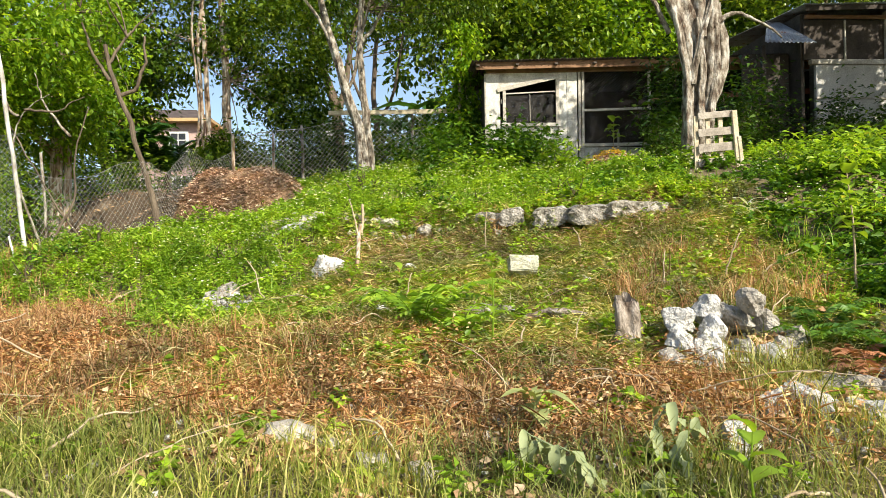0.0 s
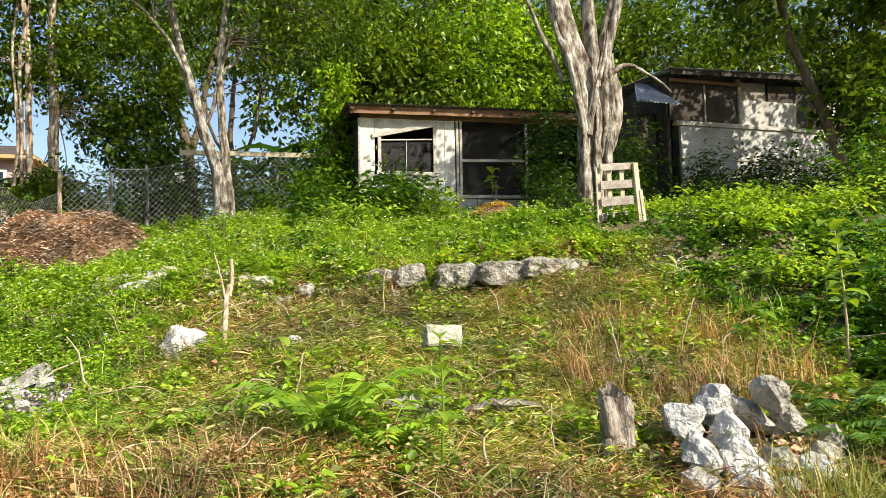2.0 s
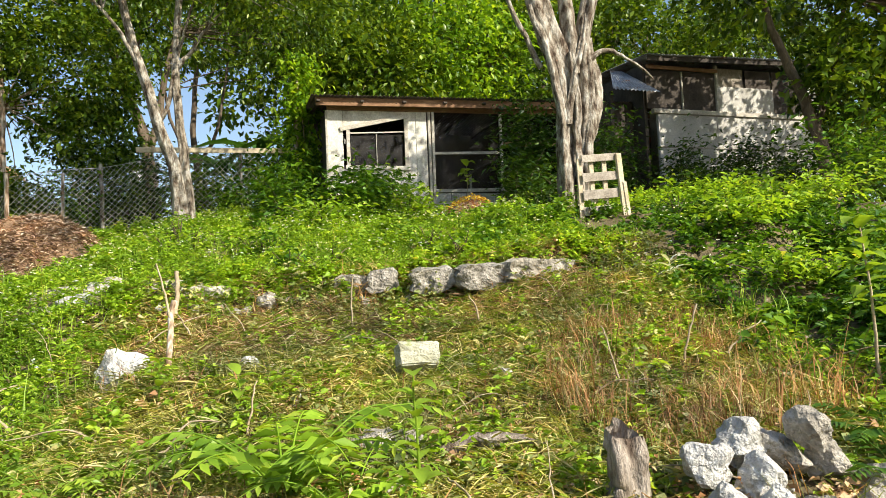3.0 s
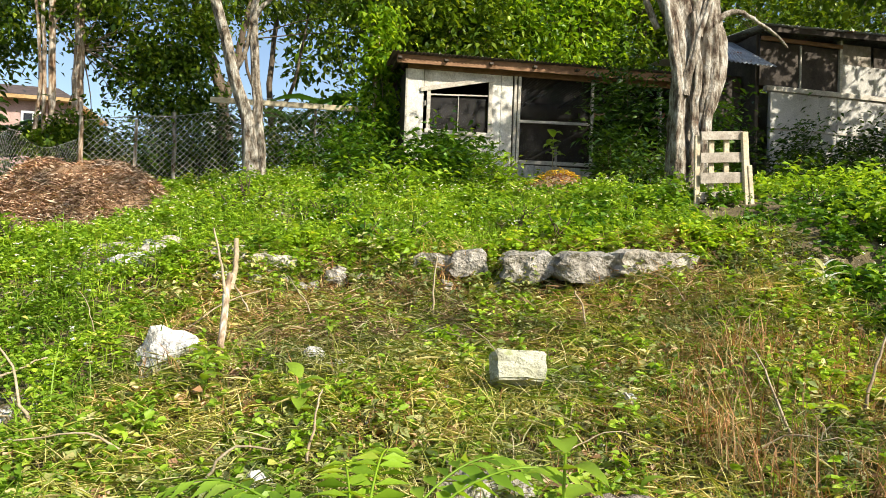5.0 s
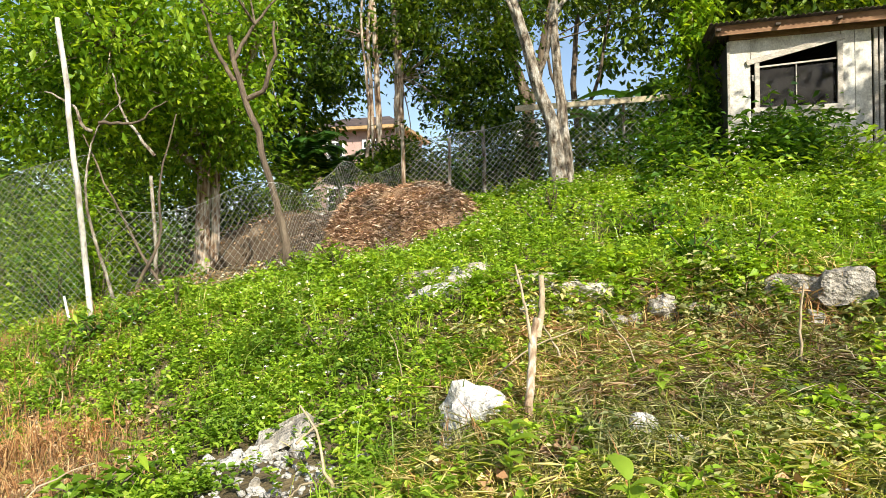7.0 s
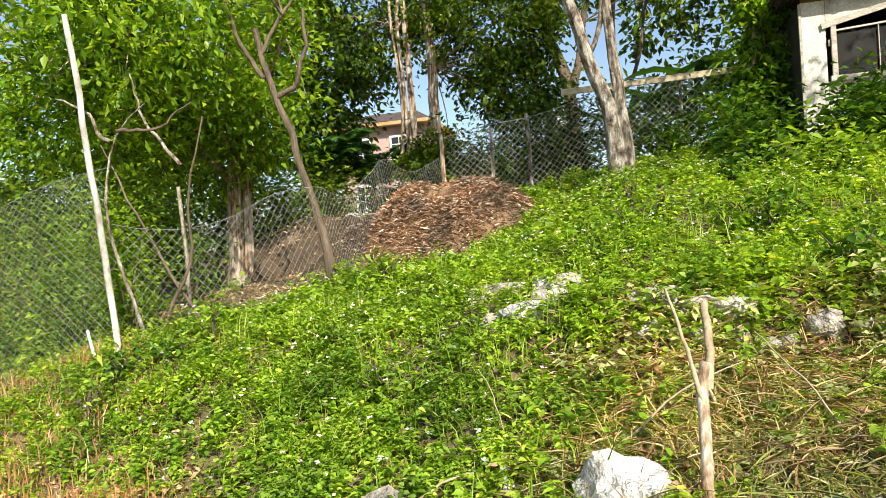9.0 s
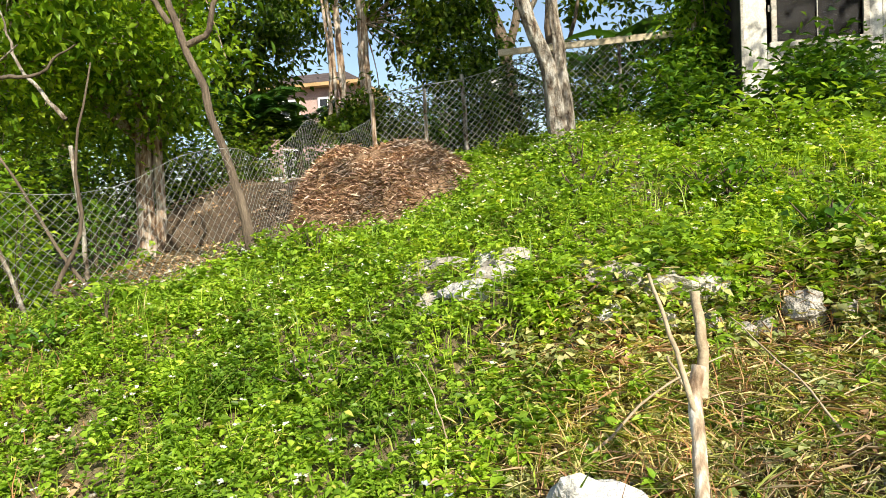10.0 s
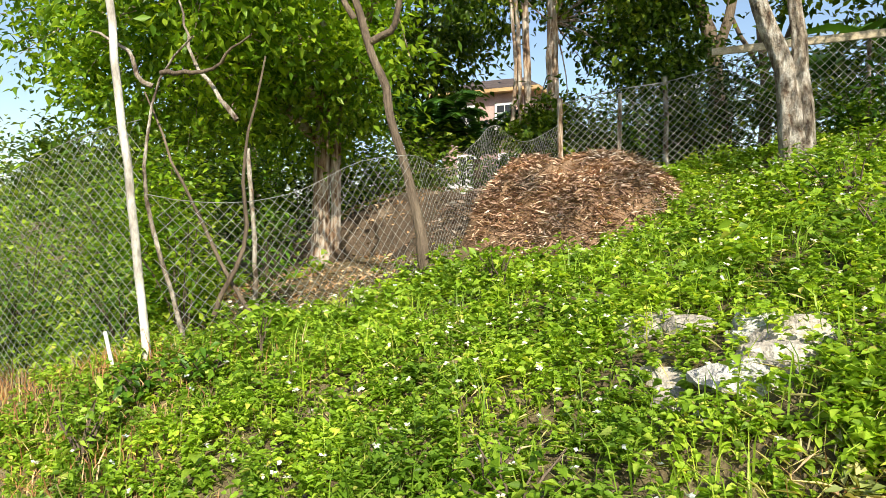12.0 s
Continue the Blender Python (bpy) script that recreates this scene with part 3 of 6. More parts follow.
def build_outbuilding():
    """Panelled cement building with upper openings, further along the hill."""
    b = thing("outbuilding", (13.5, 18.0, 4.2), "grey cement-panel outbuilding with dark upper openings and tin roof", "building")
    inv = Matrix.Translation((-13.5, -18.0, -4.2))

    def put(ob):
        ob.data.transform(inv)
        return ob

    def blk(name, lo, hi, material, label=""):
        bm = bmesh.new()
        box(bm, lo, hi)
        bmesh.ops.bevel(bm, geom=bm.edges[:], offset=0.008, segments=1, affect="EDGES")
        return put(part(name, bm, material, b, label))

    y = 18.0
    xs = [10.9, 12.9, 14.9, 16.72]
    for z0, z1 in ((3.7, 4.62), (4.635, 5.52), (5.535, 6.46)):
        for i in range(3):
            blk("wall_panel", (xs[i] + 0.006, y, z0), (xs[i + 1] - 0.006, y + 0.1, z1), CEMENT)
    blk("sill_beam", (10.75, y - 0.05, 6.47), (16.8, y + 0.1, 6.60), TRIMWOOD)
    blk("ledge", (10.9, y - 0.03, 5.50), (16.75, y - 0.004, 5.56), TRIMWOOD)
    blk("upper_panel", (13.0, y, 6.61), (15.0, y + 0.08, 7.35), CEMENT)
    blk("upper_panel", (16.0, y, 6.61), (16.7, y + 0.08, 7.9), CEMENT)
    blk("shutter", (10.6, y + 0.05, 6.61), (12.95, y + 0.09, 7.72), DARKSHADEWOOD, "dark rusted shutter panel")
    blk("shutter", (13.02, y + 0.05, 7.36), (13.95, y + 0.09, 7.9), PALLET)
    blk("shutter", (15.02, y + 0.05, 6.61), (15.98, y + 0.09, 7.9), DARKSHADEWOOD)
    blk("shutter", (14.05, y + 0.06, 7.36), (14.98, y + 0.09, 7.9), DARKSHADEWOOD)
    blk("post", (12.93, y - 0.02, 6.61), (13.02, y + 0.1, 7.95), TRIMWOOD)
    blk("post", (11.75, y + 0.0, 6.61), (11.80, y + 0.045, 7.7), TRIMWOOD)
    blk("lintel", (10.6, y - 0.04, 7.73), (13.0, y + 0.02, 7.83), FASCIA)
    blk("side_wall", (10.55, y + 0.12, 3.7), (10.65, y + 5, 7.9), DARKSHADEWOOD)
    blk("side_wall", (16.73, y + 0.1, 3.7), (16.85, y + 5, 8.2), CEMENT)
    blk("back_wall", (10.6, y + 5, 3.7), (16.8, y + 5.1, 7.9), CEMENT)
    r = corrugated("roof", 10.42, 17.1, y - 0.35, y + 5.2, 8.02, 8.5, b, 0.10, 0.015)
    for vv in r.data.vertices:
        vv.co.z += (vv.co.x - 10.42) * 0.03
    put(r)
    put(plank("eave_board", (10.45, y - 0.28, 7.92), (17.0, y - 0.28, 8.12), 0.14, 0.03, DARKSHADEWOOD, b))
    # lean-to roof on the west side, falling away to the west
    rr = corrugated("lean_to_roof", 9.05, 10.5, y - 0.7, y + 1.0, 6.86, 7.95, b, 0.12, 0.018)
    for vv in rr.data.vertices:
        vv.co.x += (vv.co.y - (y - 0.7)) / 1.7 * 1.05 * (10.5 - vv.co.x) / 1.45
    put(rr)
    blk("lean_to_post", (9.2, y - 0.3, 3.7), (9.3, y - 0.2, 6.9), DARKSHADEWOOD)
    blk("lean_to_wall", (9.1, y + 0.6, 3.7), (10.5, y + 0.66, 6.9), DARKSHADEWOOD)
    return b


def build_house():
    """Pink house beyond the fence."""
    h = thing("house", (-15, 45, 4.0), "pink plastered house with white windows and ochre eaves", "house")
    inv = Matrix.Translation((15, -45, -4.0))

    def blk(name, lo, hi, material, parent=None, label=""):
        bm = bmesh.new()
        box(bm, lo, hi)
        ob = part(name, bm, material, parent or h, label)
        ob.data.transform(inv)
        return ob

    y = 45.0
    blk("wall", (-18.6, y, 3.0), (-12.9, y + 6, 9.95), PINKWALL)
    blk("wall", (-12.88, y + 2, 3.0), (-8.0, y + 7, 7.3), PINKWALL)
    blk("eave", (-19.4, y - 0.7, 9.96), (-12.4, y + 6.6, 10.16), OCHRE)
    bm = bmesh.new()
    lo = [bm.verts.new(p) for p in ((-19.4, y - 0.7, 10.17), (-12.4, y - 0.7, 10.17), (-12.4, y + 6.6, 10.17), (-19.4, y + 6.6, 10.17))]
    hi = [bm.verts.new(p) for p in ((-17.5, y + 2.9, 11.4), (-14.3, y + 2.9, 11.4))]
    bm.faces.new((lo[0], lo[1], hi[1], hi[0])), bm.faces.new((lo[2], lo[3], hi[0], hi[1]))
    bm.faces.new((lo[1], lo[2], hi[1])), bm.faces.new((lo[3], lo[0], hi[0])), bm.faces.new(lo[::-1])
    part("roof", bm, DARKTIN, h).data.transform(inv)
    blk("eave", (-12.86, y + 1.6, 7.31), (-7.6, y + 7.2, 7.5), OCHRE)
    for x, z in ((-17.0, 7.9), (-14.6, 7.9), (-17.0, 5.0), (-14.4, 5.0)):
        w = blk("window", (x - 0.62, y - 0.10, z - 0.1), (x + 0.62, y - 0.004, z + 1.5), WHITEPAINT)
        for i in range(2):
            for k in range(3):
                bm = bmesh.new()
                box(bm, (x - 0.48 + i * 0.5, y - 0.12, z + 0.05 + k * 0.46), (x - 0.04 + i * 0.5, y - 0.104, z + 0.44 + k * 0.46))
                p = part("pane", bm, GLASS, w)
                p.data.transform(inv)
    for x, z in ((-11.0, 4.6), (-9.2, 4.6)):
        blk("window", (x - 0.5, y + 1.9, z), (x + 0.5, y + 1.996, z + 1.2), WHITEPAINT)
    return h


def build_far_things():
    w = thing("water_tank_house", (-4.85, 45, 6.2), "white plastered tank house on a dark stand", "outbuilding")
    for name, lo, hi, material in (("wall", (-0.75, 0, 2.7), (0.75, 1.5, 3.75), WHITEPAINT), ("base_wall", (-0.7, 0.1, -2.4), (0.7, 1.5, 2.69), DARKSHADEWOOD), ("roof", (-0.9, -0.1, 3.76), (0.9, 1.6, 3.86), TIN)):
        bm = bmesh.new()
        box(bm, lo, hi)
        part(name, bm, material, w)
    g = thing("garden_wall", (-15, 36, 3.2), "low white garden wall with capped pillars", "wall")
    for i, x in enumerate(np.arange(-5, 6, 1.7)):
        bm = bmesh.new()
        box(bm, (x - 0.16, -0.16, -1.0), (x + 0.16, 0.16, 1.75))
        p = part("pillar", bm, WHITEPAINT, g)
        bm = bmesh.new()
        box(bm, (x - 0.22, -0.22, 1.751), (x + 0.22, 0.22, 1.85))
        part("cap", bm, WHITEPAINT, p)
        bm = bmesh.new()
        box(bm, (x + 0.165, -0.08, -1.0), (x + 1.535, 0.08, 1.1))
        part("wall_panel", bm, WHITEPAINT, g)



build_shed()
build_outbuilding()
build_house()
build_far_things()


# ---- trees ----
def cloud(center, radius, clumps, per, leaf_len, leaf_w, r, spread=0.28, flat=1.0):
    """Leaves in uneven clumps through an ellipsoid."""
    c = unit(r.normal(0, 1, (clumps, 3))) * (r.uniform(0.25, 1.0, clumps) ** 0.5)[:, None]
    c = c * np.array(radius) + np.array(center)
    size = spread * r.uniform(0.5, 1.4, clumps)
    p = np.repeat(c, per, 0) + r.normal(0, 1, (clumps * per, 3)) * np.repeat(size, per)[:, None] * np.array([1, 1, 0.75 * flat])
    n = len(p)
    out = 0.6 * unit(p - np.array(center)) + 1.2 * unit(r.normal(0, 1, (n, 3)))
    return leaves(p, out, leaf_len * r.uniform(0.6, 1.35, n), leaf_w * r.uniform(0.8, 1.4, n), 0.2, 0.18, r), c


def tree(name, label, stems, crowns, bark, leafmat, leaf=(0.13, 0.06), seed=1, twigs=0.5, group="", spread=0.28, sides=9):
    """stems: (points, start radius, end radius, flute, flare); crowns: (centre, radii, clumps, leaves per clump)."""
    r = np.random.default_rng(seed)
    at = Vector(stems[0][0][0])
    t = thing(name, at, label, "tree", group)
    inv = Matrix.Translation(-at)
    ends = []
    for i, (pts, r0, r1, flute, flare) in enumerate(stems):
        ob = limb("trunk" if i == 0 else "limb", pts, r0, r1, bark, t, sides=24 if flute else sides, n=26 if i == 0 else 16, wiggle=0.03, flute=flute, flare=flare, seed=seed + i)
        ob.data.transform(inv)
        ends.append(np.array(pts[-1]))
        ends.append(np.array(pts[len(pts) // 2]))
    chunks, tw = [], []
    for c, rad, clumps, per in crowns:
        lv, cs = cloud(c, rad, int(clumps * 0.62), per, leaf[0], leaf[1], r, spread)
        chunks.append(lv)
        for k in cs[r.random(len(cs)) < twigs * 0.6]:
            e = min(ends, key=lambda q: np.linalg.norm(q - k) + r.uniform(0, 1))
            if np.linalg.norm(e - k) < 6:
                m = (e + k) / 2 + r.normal(0, 0.2, 3) + [0, 0, 0.15]
                tw.append(tube(smooth_path([e, m, k], 6), np.linspace(0.022, 0.006, 6), 4))
    if chunks:
        v, f = joined(chunks)
        ob = mesh_object("crown", faces_mesh("crown", v, f), leafmat, t)
        ob.data.transform(inv)
    if tw:
        v, f = joined(tw)
        ob = mesh_object("branchwork", faces_mesh("branchwork", v, f), bark, t)
        ob.data.transform(inv)
    return t


# forked tree in front of the fence
z0 = gz(-1.5, 17.6) - 0.1
tree("forked_tree", "slender forked tree with pale peeling reddish bark", [
    (((-1.50, 17.6, z0), (-1.55, 17.6, 4.3), (-1.70, 17.65, 5.0), (-1.95, 17.7, 5.7), (-2.35, 17.7, 7.0), (-2.75, 17.8, 8.6), (-3.2, 17.9, 10.5)), 0.135, 0.05, 0.22, 0.45),
    (((-1.36, 17.62, z0), (-1.40, 17.62, 4.4), (-1.50, 17.62, 5.3), (-1.62, 17.6, 6.3), (-1.52, 17.6, 8.2), (-1.3, 17.6, 10.2)), 0.11, 0.05, 0.18, 0.4),
    (((-1.95, 17.7, 5.65), (-1.72, 17.65, 6.2), (-1.62, 17.5, 6.9), (-1.1, 17.3, 8.6)), 0.05, 0.02, 0, 0),
    (((-1.56, 17.6, 6.8), (-1.0, 17.5, 7.6), (-0.3, 17.4, 8.6)), 0.05, 0.02, 0, 0),
    (((-2.3, 17.7, 6.9), (-3.0, 17.5, 8.0), (-4.0, 17.2, 8.9)), 0.05, 0.02, 0, 0),
], [((-1.6, 17.6, 9.9), (3.2, 2.4, 2.0), 240, 42), ((0.6, 17.2, 8.6), (1.9, 1.5, 1.3), 110, 40)], BARK, TREELEAF, (0.15, 0.07), 11)

# large fluted tree beside the pallet
z0 = gz(4.72, 12.05) - 0.1
tree("fluted_tree", "large old tree with fluted pale grey bark", [
    (((4.72, 12.05, z0), (4.72, 12.05, 3.6), (4.74, 12.05, 4.5), (4.66, 12.05, 5.2), (4.45, 12.05, 5.9), (4.15, 12.1, 6.9), (3.7, 12.2, 8.6)), 0.225, 0.13, 0.34, 0.25),
    (((4.86, 12.0, 3.3), (4.92, 11.98, 4.3), (4.98, 12.0, 5.0), (5.05, 12.0, 5.8), (5.25, 12.0, 6.8), (5.6, 12.0, 8.6)), 0.15, 0.12, 0.34, 0.0),
    (((4.95, 11.95, 4.0), (5.17, 11.95, 4.55), (5.30, 11.97, 4.9), (5.25, 12.0, 5.4), (5.10, 12.0, 5.9)), 0.10, 0.08, 0.25, 0.0),
    (((5.05, 12.0, 5.5), (5.5, 11.9, 5.75), (6.0, 11.9, 5.5), (6.3, 11.9, 5.3)), 0.05, 0.015, 0, 0),
    (((4.3, 12.1, 5.4), (3.9, 12.1, 6.1), (3.7, 12.1, 6.7), (3.2, 12.2, 8.0)), 0.05, 0.02, 0, 0),
    (((4.78, 12.0, 5.3), (4.80, 12.0, 6.2), (4.7, 12.0, 7.6)), 0.16, 0.08, 0.15, 0.0),
    (((4.52, 11.92, 2.9), (4.56, 11.86, 3.7), (4.52, 11.86, 4.6), (4.36, 11.9, 5.5), (4.1, 12.0, 6.4)), 0.07, 0.05, 0.35, 0.5),
    (((4.76, 11.82, 2.9), (4.72, 11.80, 3.8), (4.80, 11.80, 4.7), (4.74, 11.86, 5.6)), 0.06, 0.05, 0.35, 0.5),
    (((4.92, 11.88, 2.9), (4.90, 11.82, 3.6), (5.00, 11.80, 4.4), (5.08, 11.84, 5.2), (5.02, 11.9, 6.0)), 0.06, 0.05, 0.35, 0.5),
    (((4.60, 11.84, 4.4), (4.70, 11.80, 5.0), (4.92, 11.84, 5.7), (5.12, 11.95, 6.4)), 0.055, 0.045, 0.3, 0.0),
], [((4.6, 12.4, 9.6), (3.0, 2.6, 1.5), 120, 36)], BARK, TREELEAF, (0.15, 0.07), 21)

# broad tree by the lower fence with a dense low crown
z0 = gz(-9.0, 17.3) - 0.1
tree("broad_tree", "broad tree with split grey trunk and dense low crown", [
    (((-9.12, 17.3, z0), (-9.05, 17.3, 2.9), (-9.0, 17.3, 4.0), (-8.9, 17.2, 5.0), (-8.7, 17.0, 6.6), (-8.4, 16.8, 8.4)), 0.145, 0.10, 0.22, 0.3),
    (((-8.86, 17.35, z0), (-8.82, 17.35, 3.2), (-8.76, 17.35, 4.3), (-8.3, 17.3, 5.6), (-7.7, 17.2, 6.8)), 0.09, 0.07, 0.15, 0.3),
    (((-9.0, 17.3, 3.9), (-9.8, 16.8, 4.9), (-10.8, 16.2, 5.8), (-11.6, 15.6, 6.4)), 0.11, 0.04, 0, 0),
    (((-8.9, 17.1, 4.6), (-9.2, 16.0, 5.4), (-9.4, 14.8, 6.0)), 0.10, 0.04, 0, 0),
], [((-9.4, 16.2, 6.6), (2.7, 2.2, 1.8), 330, 44), ((-10.2, 15.0, 4.9), (2.1, 1.5, 1.1), 190, 42), ((-8.2, 16.6, 4.9), (1.3, 1.0, 0.9), 110, 40),
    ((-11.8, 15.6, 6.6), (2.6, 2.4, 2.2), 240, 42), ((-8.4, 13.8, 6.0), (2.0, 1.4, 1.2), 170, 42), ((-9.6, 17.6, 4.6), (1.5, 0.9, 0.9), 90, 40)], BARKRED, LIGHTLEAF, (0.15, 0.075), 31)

# leaning slender tree; brown trunk, its shade put into the dark bark colour
z0 = gz(-5.45, 14.0) - 0.1
tree("leaning_tree", "thin leaning tree with bare spreading twigs", [
    (((-5.42, 14.0, z0), (-6.08, 14.0, 4.4), (-6.42, 14.0, 5.1), (-6.5, 14.0, 5.7)), 0.058, 0.04, 0.12, 0.6),
    (((-6.42, 14.0, 5.0), (-6.75, 13.9, 5.6), (-6.9, 13.8, 6.3)), 0.04, 0.015, 0, 0),
    (((-6.2, 14.0, 4.7), (-5.9, 14.0, 4.8), (-5.7, 14.0, 5.3), (-5.75, 14.0, 5.9)), 0.045, 0.02, 0, 0),
    (((-6.45, 14.0, 5.3), (-6.1, 14.1, 5.9), (-5.6, 14.2, 6.5)), 0.035, 0.012, 0, 0),
], [((-6.6, 14.0, 6.6), (1.0, 0.9, 0.6), 26, 26)], BARKDARK, LIGHTLEAF, (0.09, 0.04), 41, twigs=1.0)

# vine-hung tall tree behind the fence
z0 = gz(-6.3, 22) - 0.1
tree("vine_hung_tree", "tall dark tree hung with pale woody vines", [
    (((-6.0, 22.0, z0), (-6.05, 22.0, 4.6), (-6.0, 22.0, 7.0), (-6.2, 22.1, 9.5), (-6.0, 22, 12)), 0.15, 0.08, 0.1, 0.4),
    (((-6.55, 21.9, z0), (-6.6, 21.9, 5.2), (-6.62, 21.9, 7.5), (-6.75, 21.9, 9.5), (-7.2, 22, 12)), 0.09, 0.06, 0.1, 0.3),
    (((-6.75, 21.8, z0), (-6.72, 21.8, 5.6), (-6.85, 21.8, 8.0), (-6.6, 21.8, 10.5)), 0.06, 0.04, 0.0, 0.3),
    (((-7.0, 21.8, 4.2), (-6.78, 21.8, 6.2), (-7.05, 21.8, 8.2), (-6.9, 21.8, 10.0)), 0.05, 0.03, 0.0, 0.3),
], [((-4.5, 22.6, 8.3), (2.1, 1.8, 1.9), 330, 44), ((-8.2, 23.0, 9.6), (2.6, 2.0, 2.4), 300, 42), ((-6.2, 21.9, 4.5), (0.8, 0.6, 1.0), 90, 42), ((-5.5, 22.6, 11.5), (4.0, 2.6, 1.8), 260, 40), ((-4.2, 22.8, 6.3), (1.4, 1.2, 1.0), 130, 42)], BARKRED, TREELEAF, (0.17, 0.09), 51, twigs=0.12)

# dark forked tree behind the beam
z0 = gz(-2.7, 24) - 0.1
tree("dark_forked_tree", "dark forked tree standing behind the chain-link fence", [
    (((-2.6, 24, z0), (-2.65, 24, 5.2), (-2.72, 24, 6.5), (-3.1, 24, 7.6), (-3.55, 24, 8.8), (-4.0, 24, 11)), 0.20, 0.09, 0.1, 0.4),
    (((-2.7, 24, 6.3), (-2.45, 24, 7.2), (-2.3, 24, 8.2), (-1.9, 24, 10)), 0.12, 0.06, 0.1, 0),
    (((-3.2, 24, 7.8), (-2.95, 24, 8.6), (-2.9, 24, 10)), 0.06, 0.03, 0, 0),
], [((-2.6, 24.4, 10.8), (3.2, 2.4, 1.8), 200, 40), ((1.4, 23.6, 10.2), (1.5, 1.4, 1.7), 130, 40)], BARKDARK, TREELEAF, (0.19, 0.095), 61)

# leafy trees behind the shed and along the ridge
for i, (x, y, h, rad, mat_, n) in enumerate((
        (2.6, 25.5, 10.6, (1.4, 1.6, 2.4), TREELEAF, 110), (4.6, 26, 9.8, (2.8, 2.0, 2.4), TREELEAF, 230), (8.4, 27, 10.8, (3.2, 2.2, 3.0), LIGHTLEAF, 240),
        (12.5, 28, 11.5, (3.4, 2.4, 3.6), TREELEAF, 240), (17.0, 27, 11.5, (3.6, 2.4, 4.0), TREELEAF, 240), (22.5, 26, 10.5, (4.0, 2.6, 4.6), TREELEAF, 260),
        (-11.5, 26, 8.4, (2.6, 2.0, 2.6), TREELEAF, 170), (-16.0, 24, 7.4, (3.0, 2.4, 2.6), LIGHTLEAF, 170), (26.0, 20, 9.0, (3.0, 3.0, 4.4), TREELEAF, 200),
        (6.5, 30, 14.0, (5.0, 2.4, 2.8), TREELEAF, 220), (14.5, 31, 15.0, (6.0, 2.4, 3.0), TREELEAF, 220), (-1.5, 30, 12.6, (3.4, 2.4, 2.0), TREELEAF, 110))):
    z0 = gz(x, y) - 0.2
    tree("ridge_tree", "leafy ridge tree behind the buildings" if x > 0 else "leafy tree beyond the fence", [
        (((x, y, z0), (x + 0.1, y, z0 + 2.2), (x - 0.15, y, z0 + 4.5), (x + 0.2, y, h)), 0.16, 0.06, 0.08, 0.4),
        (((x - 0.1, y, z0 + 3.2), (x - 0.9, y, z0 + 4.6), (x - 1.5, y, h)), 0.08, 0.03, 0, 0),
        (((x, y, z0 + 3.0), (x + 0.8, y, z0 + 4.4), (x + 1.4, y, h - 0.3)), 0.08, 0.03, 0, 0),
    ], [((x, y, h), rad, int(n * 1.7), 36)], BARKDARK, mat_, (0.25, 0.13), 100 + i, 0.3, "ridge trees", 0.40)

# shady trees at the east edge
tree("east_tree", "leaning shade tree with dark leaves at the slope's edge", [
    (((13.2, 14.5, gz(13.2, 14.5) - 0.1), (12.9, 14.5, 4.6), (12.4, 14.5, 6.0), (11.6, 14.5, 7.6), (11.0, 14.3, 9)), 0.17, 0.06, 0.1, 0.4),
    (((12.7, 14.5, 5.2), (13.2, 14.4, 6.6), (13.6, 14.2, 8.4)), 0.09, 0.04, 0, 0)],
    [((12.2, 14.3, 9.4), (3.0, 2.6, 1.9), 190, 36), ((13.6, 14.2, 6.4), (1.3, 1.2, 1.2), 90, 36), ((9.4, 13.2, 10.4), (2.6, 2.0, 1.2), 120, 36), ((16.6, 13.8, 9.6), (3.2, 2.4, 2.0), 100, 36), ((14.2, 13.6, 8.2), (2.0, 1.4, 1.2), 50, 36), ((17.9, 12.6, 7.0), (1.8, 1.8, 2.0), 110, 38)], BARKDARK, TREELEAF, (0.24, 0.13), 71)

# woods closing the ridge behind the buildings
r = np.random.default_rng(5)
ch = []
for x in np.arange(2, 44, 2.2):
    y = 37 + r.uniform(-2, 2) - 0.25 * max(0, x - 20)
    for h in np.arange(5.0, 17.0, 2.2):
        ch.append(cloud((x + r.normal(0, 0.6), y, h + r.normal(0, 0.5)), (1.9, 1.2, 1.6), 14, 34, 0.42, 0.22, r, 0.6)[0])
for x in np.arange(-46, -19, 2.4):
    for h in np.arange(2.0, 8.5, 2.2):
        ch.append(cloud((x, 34 + r.uniform(-2, 2), h), (1.9, 1.2, 1.6), 12, 30, 0.42, 0.22, r, 0.6)[0])
v, f = joined(ch)
tagged(mesh_object("far_woods", faces_mesh("far_woods", v, f), TREELEAF), "dense green woods on the ridge behind the buildings", "woods", kind="stuff")

# ---- rocks ----
def rock_at(name, x, y, size, seed, material=LIMESTONE, label="rough white limestone boulder lying in the grass", sink=0.3, turn=0, tilt=0, group="limestone rocks", top=None):
    ob = stone(name, size, material, seed)
    z = gz(x, y) + size[2] * (0.5 - sink) if top is None else top - size[2] * 0.5
    ob.matrix_world = pose(x, y, z, tilt, 0, turn)
    return tagged(ob, label, "rock", group)


